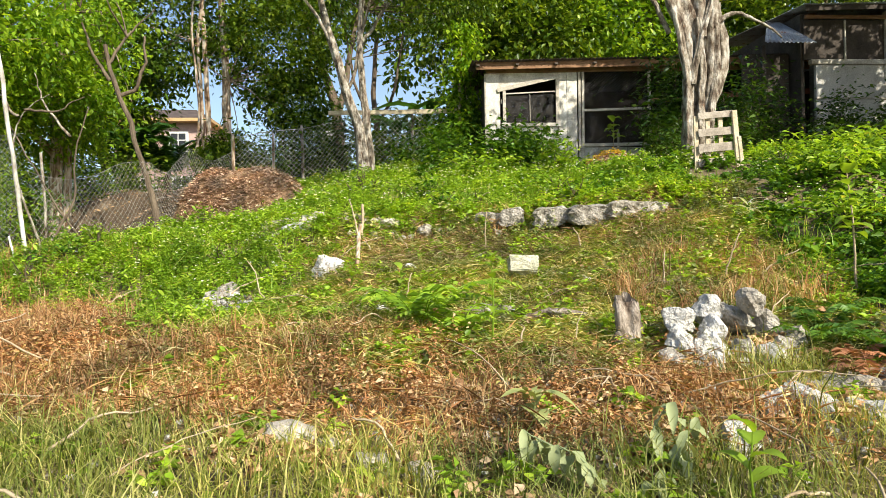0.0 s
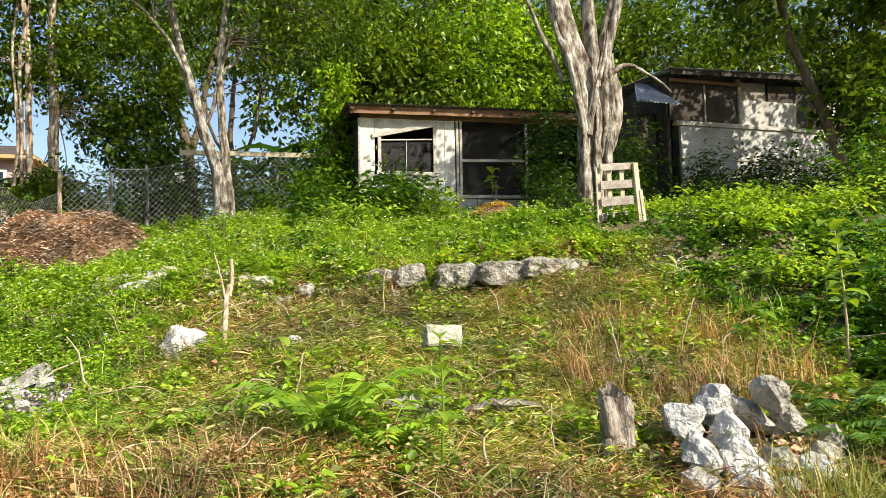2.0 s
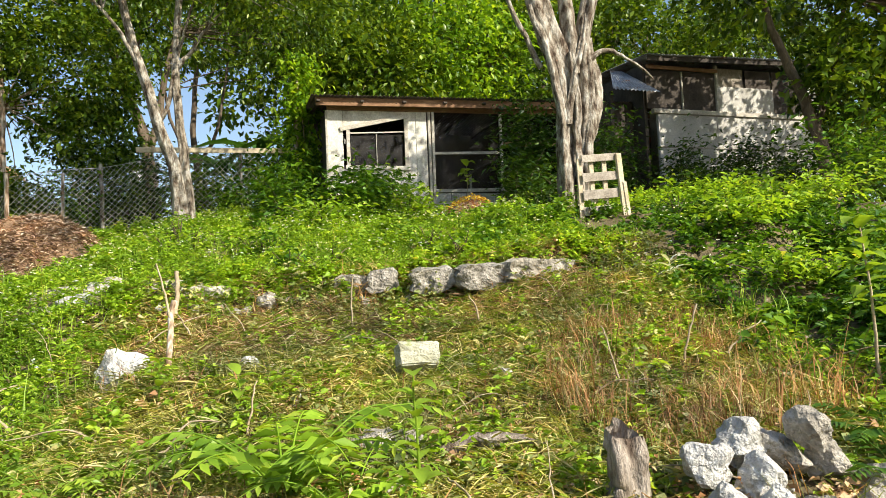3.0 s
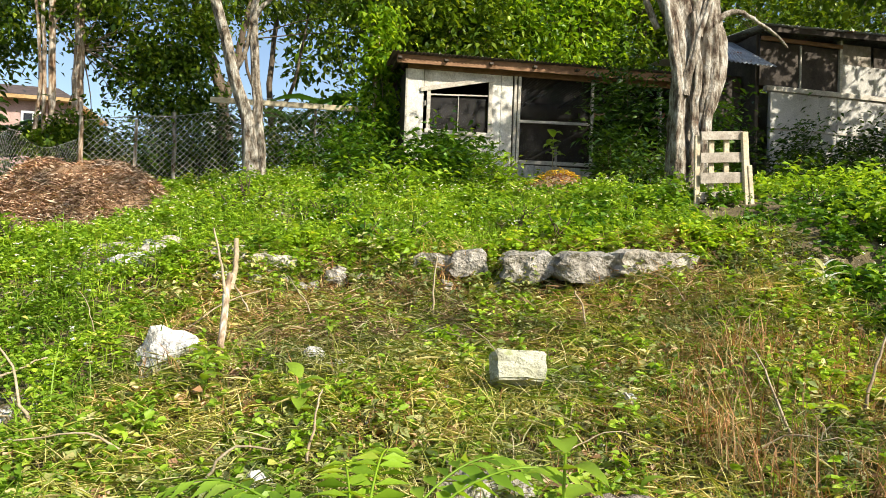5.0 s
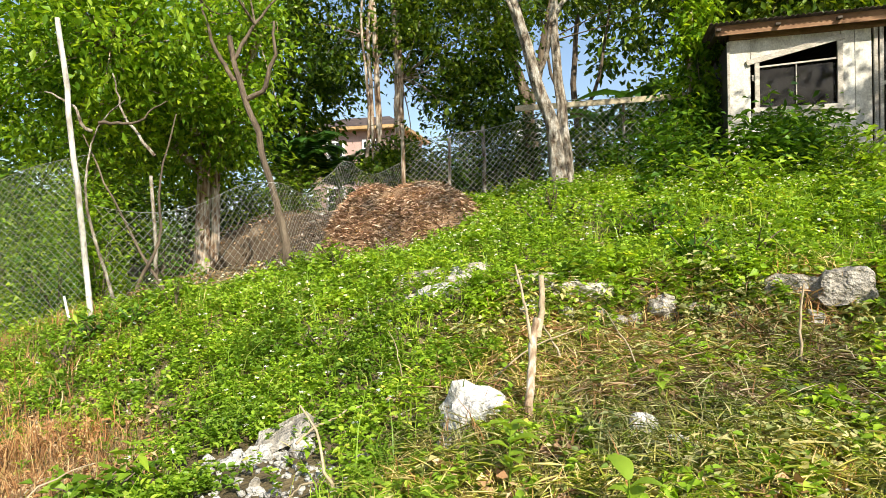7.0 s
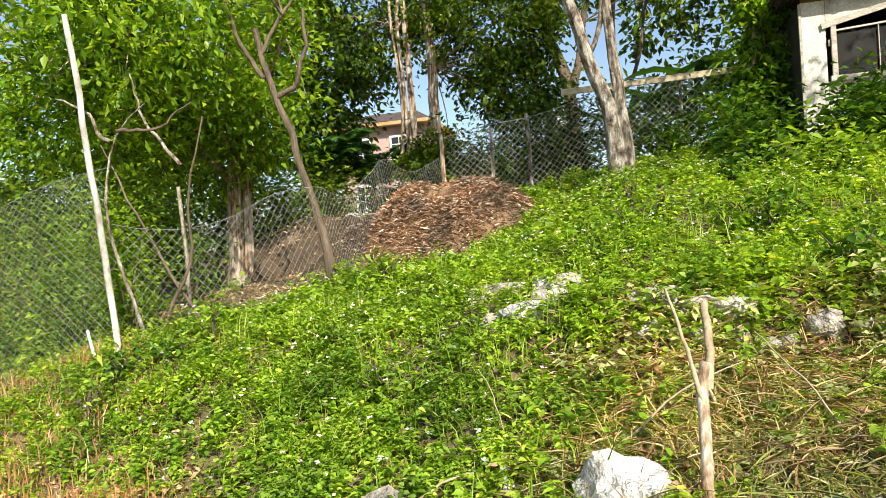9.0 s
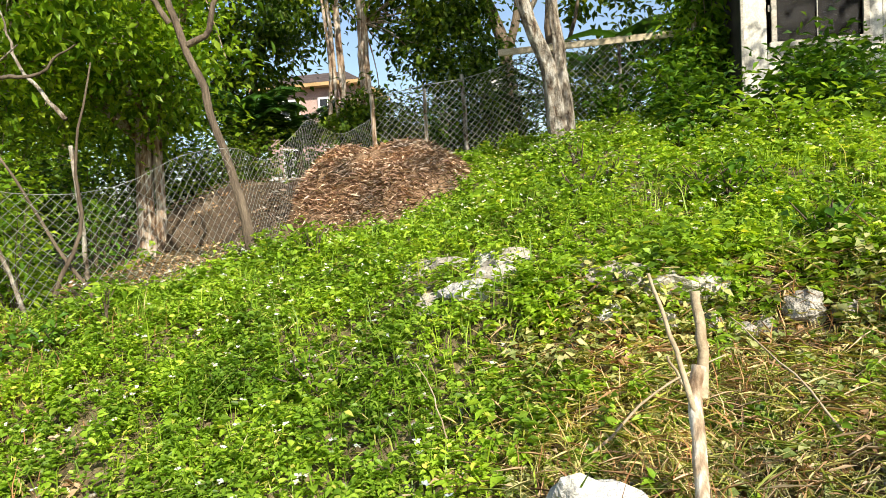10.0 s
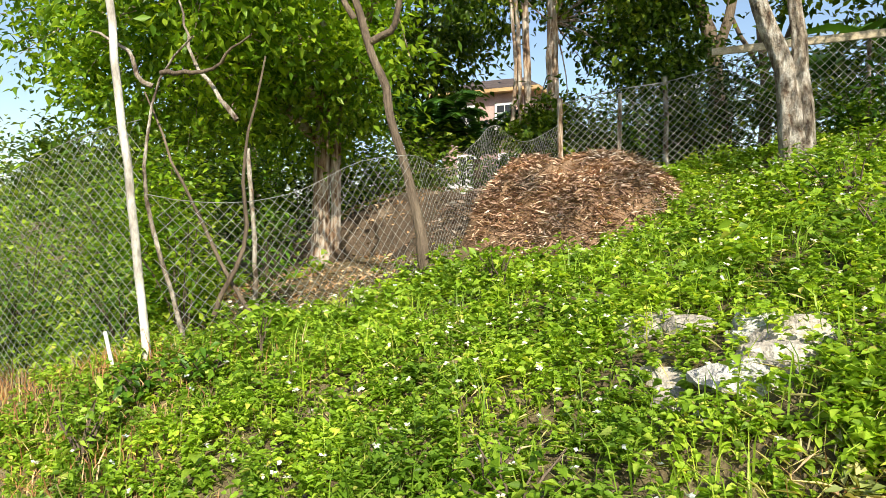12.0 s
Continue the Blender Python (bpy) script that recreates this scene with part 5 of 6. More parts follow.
def bare(x, y):
    """Where little grows: rubble, heaps, rock faces, stumps."""
    b = np.exp(-(((x + 2.65) / 0.5) ** 4 + ((y - 7.5) / 0.75) ** 4))
    b = np.maximum(b, np.exp(-(((x + 3.1) / 0.6) ** 4 + ((y - 8.2) / 0.3) ** 4)))
    b = np.maximum(b, np.exp(-(((x + 4.6) / 1.5) ** 4 + ((y - 16.2) / 1.4) ** 4)))
    b = np.maximum(b, np.exp(-(((x + 8.2) / 2.8) ** 4 + ((y - 16.6) / 2.6) ** 4)))
    b = np.maximum(b, np.exp(-(((x - 1.65) / 0.5) ** 4 + ((y - 4.7) / 0.4) ** 4)))
    b = np.maximum(b, np.exp(-(((x - 4.2) / 0.8) ** 4 + ((y - 15.0) / 1.2) ** 4)))
    b = np.maximum(b, 0.7 * np.exp(-(((x - 4.6) / 0.5) ** 4 + ((y - 10.3) / 0.6) ** 4)))
    b = np.maximum(b, 0.8 * np.exp(-(((x + 2.15) / 0.28) ** 4 + ((y - 10.5) / 0.42) ** 4)))
    b = np.maximum(b, 0.7 * np.exp(-(((x + 2.55) / 0.26) ** 4 + ((y - 10.45) / 0.25) ** 4)))
    b = np.maximum(b, 0.6 * np.exp(-(((x + 2.6) / 0.3) ** 4 + ((y - 11.1) / 0.16) ** 4)))
    b = np.maximum(b, (np.abs(y - 9.72 + 0.33 * np.clip(x, 0, 3.2)) < 0.22) * (x > -1.8) * (x < 3.2) * 0.6)
    edge = np.interp(y, [10.5, 12.5, 14, 15.5], [-6.6, -6.25, -5.7, -5.3])
    b = np.maximum(b, (x < edge) * (x > -12) * (y > 11.3) * (y < 20) * 0.97)
    return b


def green_zone(x, y):
    upper = sstep(9.9, 10.4, y + 0.33 * np.clip(x, 0, 3.2))
    west = sstep(-1.1, -2.2, x + 0.25 * np.sin(2.1 * y)) * (1 - 0.9 * sstep(9.3, 8.6, y) * sstep(-2.3, -1.7, x))
    west = west * sstep(5.6, 7.2, y + 0.25 * x + 0.9 - 2.4 * sstep(-3.0, -4.2, x))
    east = sstep(2.6, 3.3, x - 0.30 * (y - 5.5)) * sstep(3.0, 4.2, y + 0.4 * np.sin(2 * x))
    return np.maximum(np.maximum(upper, west), east)


def brown_zone(x, y):
    return sstep(5.4, 4.6, y + 0.25 * np.clip(x, -6, 2) - 2.8 * sstep(-2.8, -4.2, x)) * sstep(2.9, 3.5, y + 0.25 * x) * sstep(1.6, 1.0, x) * sstep(-6.4, -5.0, x + 0.5 * np.sin(y * 3))


def weed_bed(name, n, xr, yr, keep, height, leaf, per, mat_, label, seed, clump=0.20, oval=False):
    """A bed of leafy weeds in tufts: every plant a short stem with leaves in whorls, lower towards its tuft's edge."""
    r = np.random.default_rng(seed)
    tufts = max(8, n // 12)
    cx, cy = r.uniform(*xr, tufts), r.uniform(*yr, tufts)
    size, tall = clump * r.uniform(0.6, 1.5, tufts), r.uniform(0.55, 1.3, tufts)
    k = r.integers(0, tufts, n)
    q = np.where(r.random(n) < 0.3, r.uniform(0.3, 2.2, n), np.abs(r.normal(0, 0.55, n)))
    a = r.uniform(0, 2 * np.pi, n)
    x, y = cx[k] + size[k] * q * np.cos(a), cy[k] + size[k] * q * np.sin(a)
    ok = r.random(n) < keep(x, y)
    x, y, q, k, a = x[ok], y[ok], q[ok], k[ok], a[ok]
    m = len(x)
    h = height * tall[k] * (1.15 - 0.55 * np.clip(q, 0, 1.3)) * r.uniform(0.6, 1.2, m) * (0.45 + 1.0 * patchy(x, y, 1.9, 0.4))
    base = np.stack([x, y, ground(x, y)], 1)
    lean = r.normal(0, 0.15, (m, 3)) * [1, 1, 0] + 0.35 * np.stack([np.cos(a), np.sin(a), np.zeros(m)], 1) * np.clip(q, 0, 1)[:, None]
    u = r.uniform(0.2, 1.0, (m, per)) ** 0.7
    p = base[:, None] + (u * h[:, None])[..., None] * (np.array([0, 0, 1.0]) + lean[:, None])
    p = p.reshape(-1, 3)
    d = directions(len(p), r, 0.30)
    s = leaf * r.uniform(0.6, 1.3, len(p)) * np.repeat(r.uniform(0.7, 1.3, m), per)
    shape = ovate_leaves if oval else leaves
    v, f = shape(p, d, s, s * r.uniform(0.42, 0.68, len(p)), 0.2, 0.3, r)
    ob = mesh_object(name, faces_mesh(name, v, f), mat_)
    return tagged(ob, label, "weeds", kind="stuff")


def grass_bed(name, n, xr, yr, keep, height, width, lean, mat_, label, seed, category="grass"):
    r = np.random.default_rng(seed)
    x, y = spots(n, xr, yr, keep, r)
    m = len(x)
    base = np.stack([x, y, ground(x, y) - 0.01], 1)
    ln = directions(m, r, 0.0) * lean * r.uniform(0.3, 1.7, m)[:, None]
    v, f = blades(base, ln, height * r.uniform(0.4, 1.5, m) * (0.5 + patchy(x, y, 1.7, 1.1)), width * r.uniform(0.6, 1.5, m), r)
    ob = mesh_object(name, faces_mesh(name, v, f), mat_)
    return tagged(ob, label, category, kind="stuff")


full = lambda x, y: 1 - bare(x, y)
weed_bed("weeds", 3500, (-15, -7), (11.4, 15), lambda x, y: x < -7.4 - 0.5 * (y - 11.4), 0.55, 0.11, 12, WEED, "tall bright weeds behind the lower fence", 18)
edge_of = lambda x, y: np.exp(-(((y - 9.95 + 0.33 * np.clip(x, 0, 3.2)) / 0.22) ** 2)) * (x > -1.9) * (x < 3.6) * (0.35 + 0.65 * (patchy(x, y * 0, 2.6, 0.9) > 0.42)) * (1 - 0.6 * sstep(1.9, 2.2, x) * sstep(3.0, 2.8, x))
weed_bed("edge_weeds", 13000, (-2, 3.6), (8.4, 10.6), edge_of, 0.20, 0.065, 9, WEED, "green weeds growing over the terrace edge", 9)
weed_bed("edge_weeds", 8000, (-2, 3.6), (8.2, 10.2), lambda x, y: edge_of(x, y + 0.3), 0.20, 0.06, 6, WILTED, "wilted weeds hanging from the terrace edge", 10)
weed_bed("weeds", 30000, (-7.4, 3.6), (5.5, 11.8), lambda x, y: green_zone(x, y) * full(x, y) * (1 - 0.35 * sstep(9.5, 11.5, y)), 0.19, 0.046, 11, WEED, "bright green leafy weeds covering the slope", 1, clump=0.23, oval=True)
weed_bed("weeds", 22000, (-7, 9), (11.2, 20), lambda x, y: green_zone(x, y) * full(x, y), 0.24, 0.075, 8, WEED, "lush green weeds on the upper terrace", 2)
weed_bed("weeds", 5600, (2.2, 9), (2.6, 11), lambda x, y: green_zone(x, y) * full(x, y), 0.24, 0.085, 11, SHRUBLEAF, "tall lush green weeds at the slope's edge", 3)
weed_bed("weeds", 11500, (-2.6, 4.2), (4.6, 10), lambda x, y: (1 - green_zone(x, y)) * full(x, y) * (0.35 + 0.65 * patchy(x, y, 1.1, 2.0)), 0.12, 0.055, 6, WEED, "scattered green weeds in cut grass", 4, clump=0.2, oval=True)
weed_bed("weeds", 1600, (-5, 3), (1.0, 4.8), lambda x, y: 0.5 * full(x, y), 0.10, 0.07, 7, WEED, "scattered low weeds in dry grass", 5)
weed_bed("wilted_weeds", 9000, (-2.2, 4.2), (4.4, 10), lambda x, y: (1 - green_zone(x, y)) * full(x, y), 0.09, 0.062, 6, WILTED, "wilted cut weeds drying on the slope", 6, clump=0.22)
weed_bed("dead_leaf_litter", 11000, (-6, 4.2), (1.5, 10), lambda x, y: (1 - green_zone(x, y)) * 0.8, 0.08, 0.065, 4, DEADLEAF, "dead brown leaves among cut grass", 7)
weed_bed("weeds", 4500, (-30, 30), (-12, 24), lambda x, y: ((np.abs(x) > 8) | (y < 0.8)) * 0.8, 0.30, 0.16, 7, WEED, "green weeds over the rest of the hillside", 8)
grass_bed("cut_grass", 38000, (-3.2, 4.2), (4.2, 10.2), lambda x, y: (1 - green_zone(x, y)) * full(x, y), 0.12, 0.006, 1.3, CUTGRASS, "rough cut grass and straw", 11)
weed_bed("dry_weeds", 11500, (-6.5, 2.2), (2.2, 9.0), lambda x, y: brown_zone(x, y), 0.20, 0.030, 10, DRYGRASS, "curled reddish brown dried weeds", 27, clump=0.2)
grass_bed("dry_grass", 62000, (-6.5, 2.2), (1.7, 9.0), lambda x, y: brown_zone(x, y), 0.14, 0.005, 1.2, DRYGRASS, "reddish brown dried grass", 12)
grass_bed("dry_grass", 20000, (-2.2, 4.0), (3.8, 9.8), lambda x, y: (1 - green_zone(x, y)) * np.clip(patchy(x, y, 1.6, 3.0) * 3 - 1.2 + sstep(8.6, 9.4, y + 0.33 * np.clip(x, 0, 3.2)), 0.1, 1), 0.16, 0.006, 0.7, DRYGRASS, "brown dried grass between weeds", 13)
grass_bed("yellow_grass", 42000, (-5.5, 2.6), (1.4, 4.8), lambda x, y: (1 - brown_zone(x, y)) * full(x, y) * (1 - sstep(4.2, 4.8, y)) * sstep(1.2, 2.4, y + 0.35 * np.sin(2.3 * x)) * sstep(-5.6, -4.4, x + 0.4 * np.sin(3 * y)), 0.19, 0.006, 1.1, YELLOWGRASS, "yellow-green grass at the foot of the slope", 14)
grass_bed("grass", 16000, (-7, 4), (6, 13), lambda x, y: green_zone(x, y) * full(x, y) * 0.8, 0.24, 0.007, 0.6, WEED, "thin green grass blades among the weeds", 15)
grass_bed("dry_grass", 9000, (-9, -4.2), (6.5, 11.0), lambda x, y: sstep(-4.4, -6.0, x) * 0.9, 0.22, 0.008, 0.5, DRYGRASS, "dry grass by the fence foot", 16)


def straw_bed(name, n, xr, yr, keep, length, mat_, label, seed):
    """Cut stalks lying flat in a tangle."""
    r = np.random.default_rng(seed)
    x, y = spots(n, xr, yr, keep, r)
    m = len(x)
    p = np.stack([x, y, ground(x, y) + r.uniform(0.01, 0.12, m)], 1)
    ln = length * r.uniform(0.4, 1.6, m)
    v, f = leaves(p, directions(m, r, 0.06), ln, np.full(m, 0.006) * r.uniform(0.6, 1.8, m), 0.3, 0.12, r)
    return tagged(mesh_object(name, faces_mesh(name, v, f), mat_), label, "straw", kind="stuff")


straw_bed("cut_straw", 46000, (-2.6, 4.2), (4.4, 10.2), lambda x, y: (1 - green_zone(x, y)) * full(x, y), 0.15, CUTGRASS, "tangled cut stalks lying on the slope", 21)
straw_bed("cut_straw", 16000, (-6.5, 2.0), (2.0, 6.6), lambda x, y: brown_zone(x, y), 0.18, DRYGRASS, "tangled brown stalks lying on the slope", 22)
grass_bed("tall_dry_grass", 22000, (-6.5, -0.6), (3.9, 9.0), lambda x, y: brown_zone(x, y) * sstep(-0.6, -1.6, x) * (0.3 + 0.7 * patchy(x, y, 2.2, 0.6)), 0.24, 0.005, 0.8, DRYGRASS, "tall reddish brown dried weeds", 24)
grass_bed("grass", 14000, (-14, 14), (-7, 3), lambda x, y: 0.9 * (1 - sstep(1.6, 2.6, y) * (np.abs(x) < 4)), 0.22, 0.018, 0.7, YELLOWGRASS, "rough grass at the foot of the hillside", 25)
grass_bed("dry_grass", 7000, (1.3, 3.4), (5.2, 7.6), lambda x, y: (1 - green_zone(x, y)) * patchy(x, y, 2.4, 1.3), 0.26, 0.006, 0.7, DRYGRASS, "dried brown weeds above the rock heap", 26)
straw_bed("grass_litter", 22000, (-7, 3.6), (5.6, 12), lambda x, y: green_zone(x, y) * full(x, y), 0.10, CUTGRASS, "dry grass litter under the weeds", 28)
straw_bed("cut_straw", 5000, (-2.0, 3.2), (8.2, 10.0), lambda x, y: (1 - green_zone(x, y)), 0.18, DEADLEAF, "brown stalks hanging over the terrace edge", 23)
r = np.random.default_rng(17)
x, y = spots(1700, (-6, 5), (7.5, 18), lambda x, y: green_zone(x, y) * full(x, y), r)
p = np.repeat(np.stack([x, y, ground(x, y) + r.uniform(0.22, 0.36, len(x))], 1), 5, 0)
d = directions(len(p), r, 0.15)
v, f = leaves(p, d, np.full(len(p), 0.024), np.full(len(p), 0.018), 0.1, 0, r)
tagged(mesh_object("wild_flowers", faces_mesh("wild_flowers", v, f), PETAL), "tiny white wild flowers among the weeds", "flowers", kind="stuff")


def bush(name, x, y, radius, height, n, leafmat, leaf, label, seed, group="", category="bush"):
    """Woody stems from one foot and a ragged crown of leaves."""
    r = np.random.default_rng(seed)
    z = gz(x, y)
    t = thing(name, (x, y, z), label, category, group)
    st, pts = [], []
    for i in range(9):
        a = r.uniform(0, 6.28)
        q = r.uniform(0.3, 1.0)
        e = np.array([math.cos(a) * radius * q, math.sin(a) * radius * q, height * r.uniform(0.6, 1.0)])
        pth = smooth_path([(0, 0, -0.05), e * [0.35, 0.35, 0.55], e], 7, 0.02, seed + i)
        st.append(tube(pth, np.linspace(0.014, 0.004, 7), 4))
        pts.append(pth[2:])
    for v, f in st:
        mesh_object("stem", faces_mesh("stem", v, f), BARKDARK, t)
    pts = np.concatenate(pts)
    k = r.integers(0, len(pts), n)
    p = pts[k] + r.normal(0, 1, (n, 3)) * [radius * 0.3, radius * 0.3, height * 0.17]
    p[:, 2] = np.abs(p[:, 2])
    s = leaf * r.uniform(0.6, 1.35, n)
    v, f = leaves(p, directions(n, r, 0.15), s, s * r.uniform(0.38, 0.55, n), 0.2, 0.35, r)
    mesh_object("foliage", faces_mesh("foliage", v, f), leafmat, t)
    return t


for i, (x, y, rad, h, n, m, lf) in enumerate((
        (0.6, 16.2, 0.8, 0.9, 900, SHRUBLEAF, 0.15), (1.6, 15.6, 0.8, 1.0, 1100, SHRUBLEAF, 0.15), (2.4, 16.6, 0.7, 1.2, 900, SHRUBLEAF, 0.16), (3.1, 17.6, 0.6, 1.1, 700, SHRUBLEAF, 0.15),
        (0.6, 18.6, 0.8, 1.3, 900, SHRUBLEAF, 0.16), (3.0, 16.0, 0.6, 0.7, 500, WEED, 0.14), (1.0, 14.4, 0.7, 0.6, 600, WEED, 0.14), (6.0, 16.8, 0.7, 1.8, 1300, SHRUBLEAF, 0.15),
        (6.9, 17.8, 0.9, 2.9, 2600, SHRUBLEAF, 0.15), (5.2, 13.8, 0.6, 0.9, 700, SHRUBLEAF, 0.12), (6.2, 14.6, 0.8, 1.2, 900, SHRUBLEAF, 0.14), (7.7, 16.4, 0.9, 2.4, 2000, SHRUBLEAF, 0.14),
        (9.0, 17.0, 0.9, 2.2, 1300, SHRUBLEAF, 0.14), (10.2, 16.4, 0.8, 1.9, 1200, SHRUBLEAF, 0.13), (11.4, 16.8, 0.9, 1.5, 2000, SHRUBLEAF, 0.13), (12.8, 17.0, 0.9, 1.7, 2000, SHRUBLEAF, 0.13),
        (14.4, 16.8, 0.9, 1.9, 2000, SHRUBLEAF, 0.13), (15.8, 16.6, 0.9, 2.3, 2000, SHRUBLEAF, 0.14), (9.4, 14.0, 1.0, 1.0, 1000, SHRUBLEAF, 0.14), (7.4, 12.4, 0.9, 0.55, 900, WEED, 0.13),
        (8.4, 10.8, 1.0, 0.55, 1000, WEED, 0.13), (6.4, 10.2, 0.8, 0.35, 700, WEED, 0.11), (5.2, 9.0, 0.8, 0.3, 600, WEED, 0.11), (6.6, 8.4, 0.9, 0.45, 800, SHRUBLEAF, 0.12),
        (4.6, 7.6, 0.7, 0.32, 600, WEED, 0.10), (4.4, 6.2, 0.6, 0.6, 700, SHRUBLEAF, 0.10), (3.5, 4.9, 0.4, 0.5, 500, SHRUBLEAF, 0.08), (4.6, 5.0, 0.7, 0.9, 900, SHRUBLEAF, 0.10),
        (5.4, 6.6, 0.8, 0.6, 800, SHRUBLEAF, 0.11), (10.8, 12.0, 1.2, 1.6, 1200, SHRUBLEAF, 0.15),
        (-8.6, 12.6, 0.9, 2.0, 3200, LIGHTLEAF, 0.10), (-10.5, 12.0, 1.1, 2.3, 4000, LIGHTLEAF, 0.11), (-12.5, 12.5, 1.2, 2.5, 4000, LIGHTLEAF, 0.11), (-9.6, 14.2, 1.2, 2.6, 2400, TREELEAF, 0.12), (-9.4, 11.4, 0.8, 1.1, 800, SHRUBLEAF, 0.10),
        (-11.6, 11.4, 1.0, 1.3, 900, SHRUBLEAF, 0.10), (-14.2, 12, 1.2, 1.8, 1100, LIGHTLEAF, 0.11), (-7.6, 11.6, 0.5, 0.9, 400, SHRUBLEAF, 0.09), (-13, 16, 1.6, 3.0, 1500, TREELEAF, 0.14),
        (-16, 15, 1.8, 3.0, 1500, TREELEAF, 0.14), (-9.4, 21.0, 1.4, 2.2, 1300, TREELEAF, 0.14), (-7.6, 23.5, 1.2, 1.6, 1000, SHRUBLEAF, 0.14), (-11.4, 20, 1.4, 2.6, 1300, TREELEAF, 0.14),
        (-5.2, 21.6, 0.9, 1.5, 900, TREELEAF, 0.15), (-4.0, 21.5, 0.9, 1.4, 900, SHRUBLEAF, 0.15), (-1.4, 21.6, 0.9, 1.5, 900, TREELEAF, 0.15), (-3.2, 26, 1.6, 2.6, 1500, TREELEAF, 0.2), (-6.0, 27, 1.8, 2.4, 1500, TREELEAF, 0.2), (-9.5, 28, 1.6, 2.0, 1200, TREELEAF, 0.2), (-13.5, 30, 2, 2.6, 1400, TREELEAF, 0.2), (-7.7, 13.9, 0.6, 1.3, 500, SHRUBLEAF, 0.10), (-0.4, 19.6, 0.7, 0.8, 500, SHRUBLEAF, 0.14), (-2.8, 22.5, 1.0, 1.2, 900, SHRUBLEAF, 0.15), (-0.2, 22.4, 1.0, 1.5, 900, SHRUBLEAF, 0.16), (1.0, 20.4, 0.6, 2.2, 1000, SHRUBLEAF, 0.15))):
    # shade before the buildings is put into the leaf colour here
    m = DARKSHADESHRUB if (m is SHRUBLEAF and x > 5 and y > 13.5) else m
    bush("bush", x, y, rad, h, n, m, lf, "leafy green bush with ragged outline" if m is WEED else "dark green leafy shrub with ragged outline, toned darker where shaded" if m in (SHRUBLEAF, DARKSHADESHRUB) else "light green fence-side shrub", 400 + i, "bushes")

# undergrowth beyond the lower fence
r = np.random.default_rng(35)
for i, x in enumerate(np.arange(-19.0, -8.6, 0.85)):
    y = 20.6 + r.uniform(-0.8, 1.2)
    bush("thicket_bush", x, y, 1.1, r.uniform(2.0, 3.4), 1000, (TREELEAF, DARKSHADESHRUB, LIGHTLEAF)[i % 3], 0.16, "tall green bush of the thicket beyond the lower fence", 840 + i, "thicket bushes")
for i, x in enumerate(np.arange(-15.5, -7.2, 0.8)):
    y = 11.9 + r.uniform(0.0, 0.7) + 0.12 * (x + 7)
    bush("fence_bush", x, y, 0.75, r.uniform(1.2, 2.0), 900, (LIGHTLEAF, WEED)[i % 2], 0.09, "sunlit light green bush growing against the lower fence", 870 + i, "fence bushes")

# dark hedge behind the hilltop fence
r = np.random.default_rng(33)
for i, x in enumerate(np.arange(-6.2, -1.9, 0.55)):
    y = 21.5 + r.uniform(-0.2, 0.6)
    bush("hedge_bush", x, y, 0.75, r.uniform(1.5, 2.3), 800, DARKSHADESHRUB if i % 3 else TREELEAF, 0.14, "dark green bush of the hedge behind the hilltop fence", 800 + i, "hedge bushes")

# taller tufts standing out of the weeds
for i in range(70):
    x, y = rng.uniform(-6.2, 5.5), rng.uniform(7.0, 17.5)
    if float(green_zone(np.array(x), np.array(y))) > 0.6 and float(bare(np.array(x), np.array(y))) < 0.2:
        bush("weed_clump", x, y, rng.uniform(0.16, 0.34), rng.uniform(0.24, 0.46), 130, (WEED, SHRUBLEAF, WEED, LIGHTLEAF)[i % 4], rng.uniform(0.07, 0.12), "taller tuft of leafy green weeds", 600 + i, "weed clumps", "weed")

# creeper on the tall post
r = np.random.default_rng(77)
cr = thing("creeper", (1.3, 20.0, gz(1.3, 20.0)), "broad-leaved creeper climbing the tall post beside the shed", "creeper")
for i, dx in enumerate((-0.2, 0.1, 0.35)):
    limb("vine_stem", ((dx * 0.5, 0, -0.05), (dx, 0.05, 1.4), (dx * 0.4, 0, 2.6), (dx * 1.3, 0.05, 3.9)), 0.014, 0.006, TWIG, cr, sides=5, n=14, wiggle=0.05, seed=70 + i)
for k, (lo, hi, n, m) in enumerate(((0.1, 1.8, 900, SHRUBLEAF), (1.2, 3.2, 900, LIGHTLEAF), (2.6, 4.4, 800, LIGHTLEAF))):
    p = np.stack([0.05 + r.normal(0, 0.30, n), r.normal(0, 0.16, n), r.uniform(lo, hi, n)], 1)
    v, f = leaves(p, directions(n, r, -0.2), 0.16 * r.uniform(0.6, 1.3, n), 0.12 * r.uniform(0.6, 1.3, n), 0.2, 0.5, r)
    mesh_object("foliage", faces_mesh("foliage", v, f), m, cr)


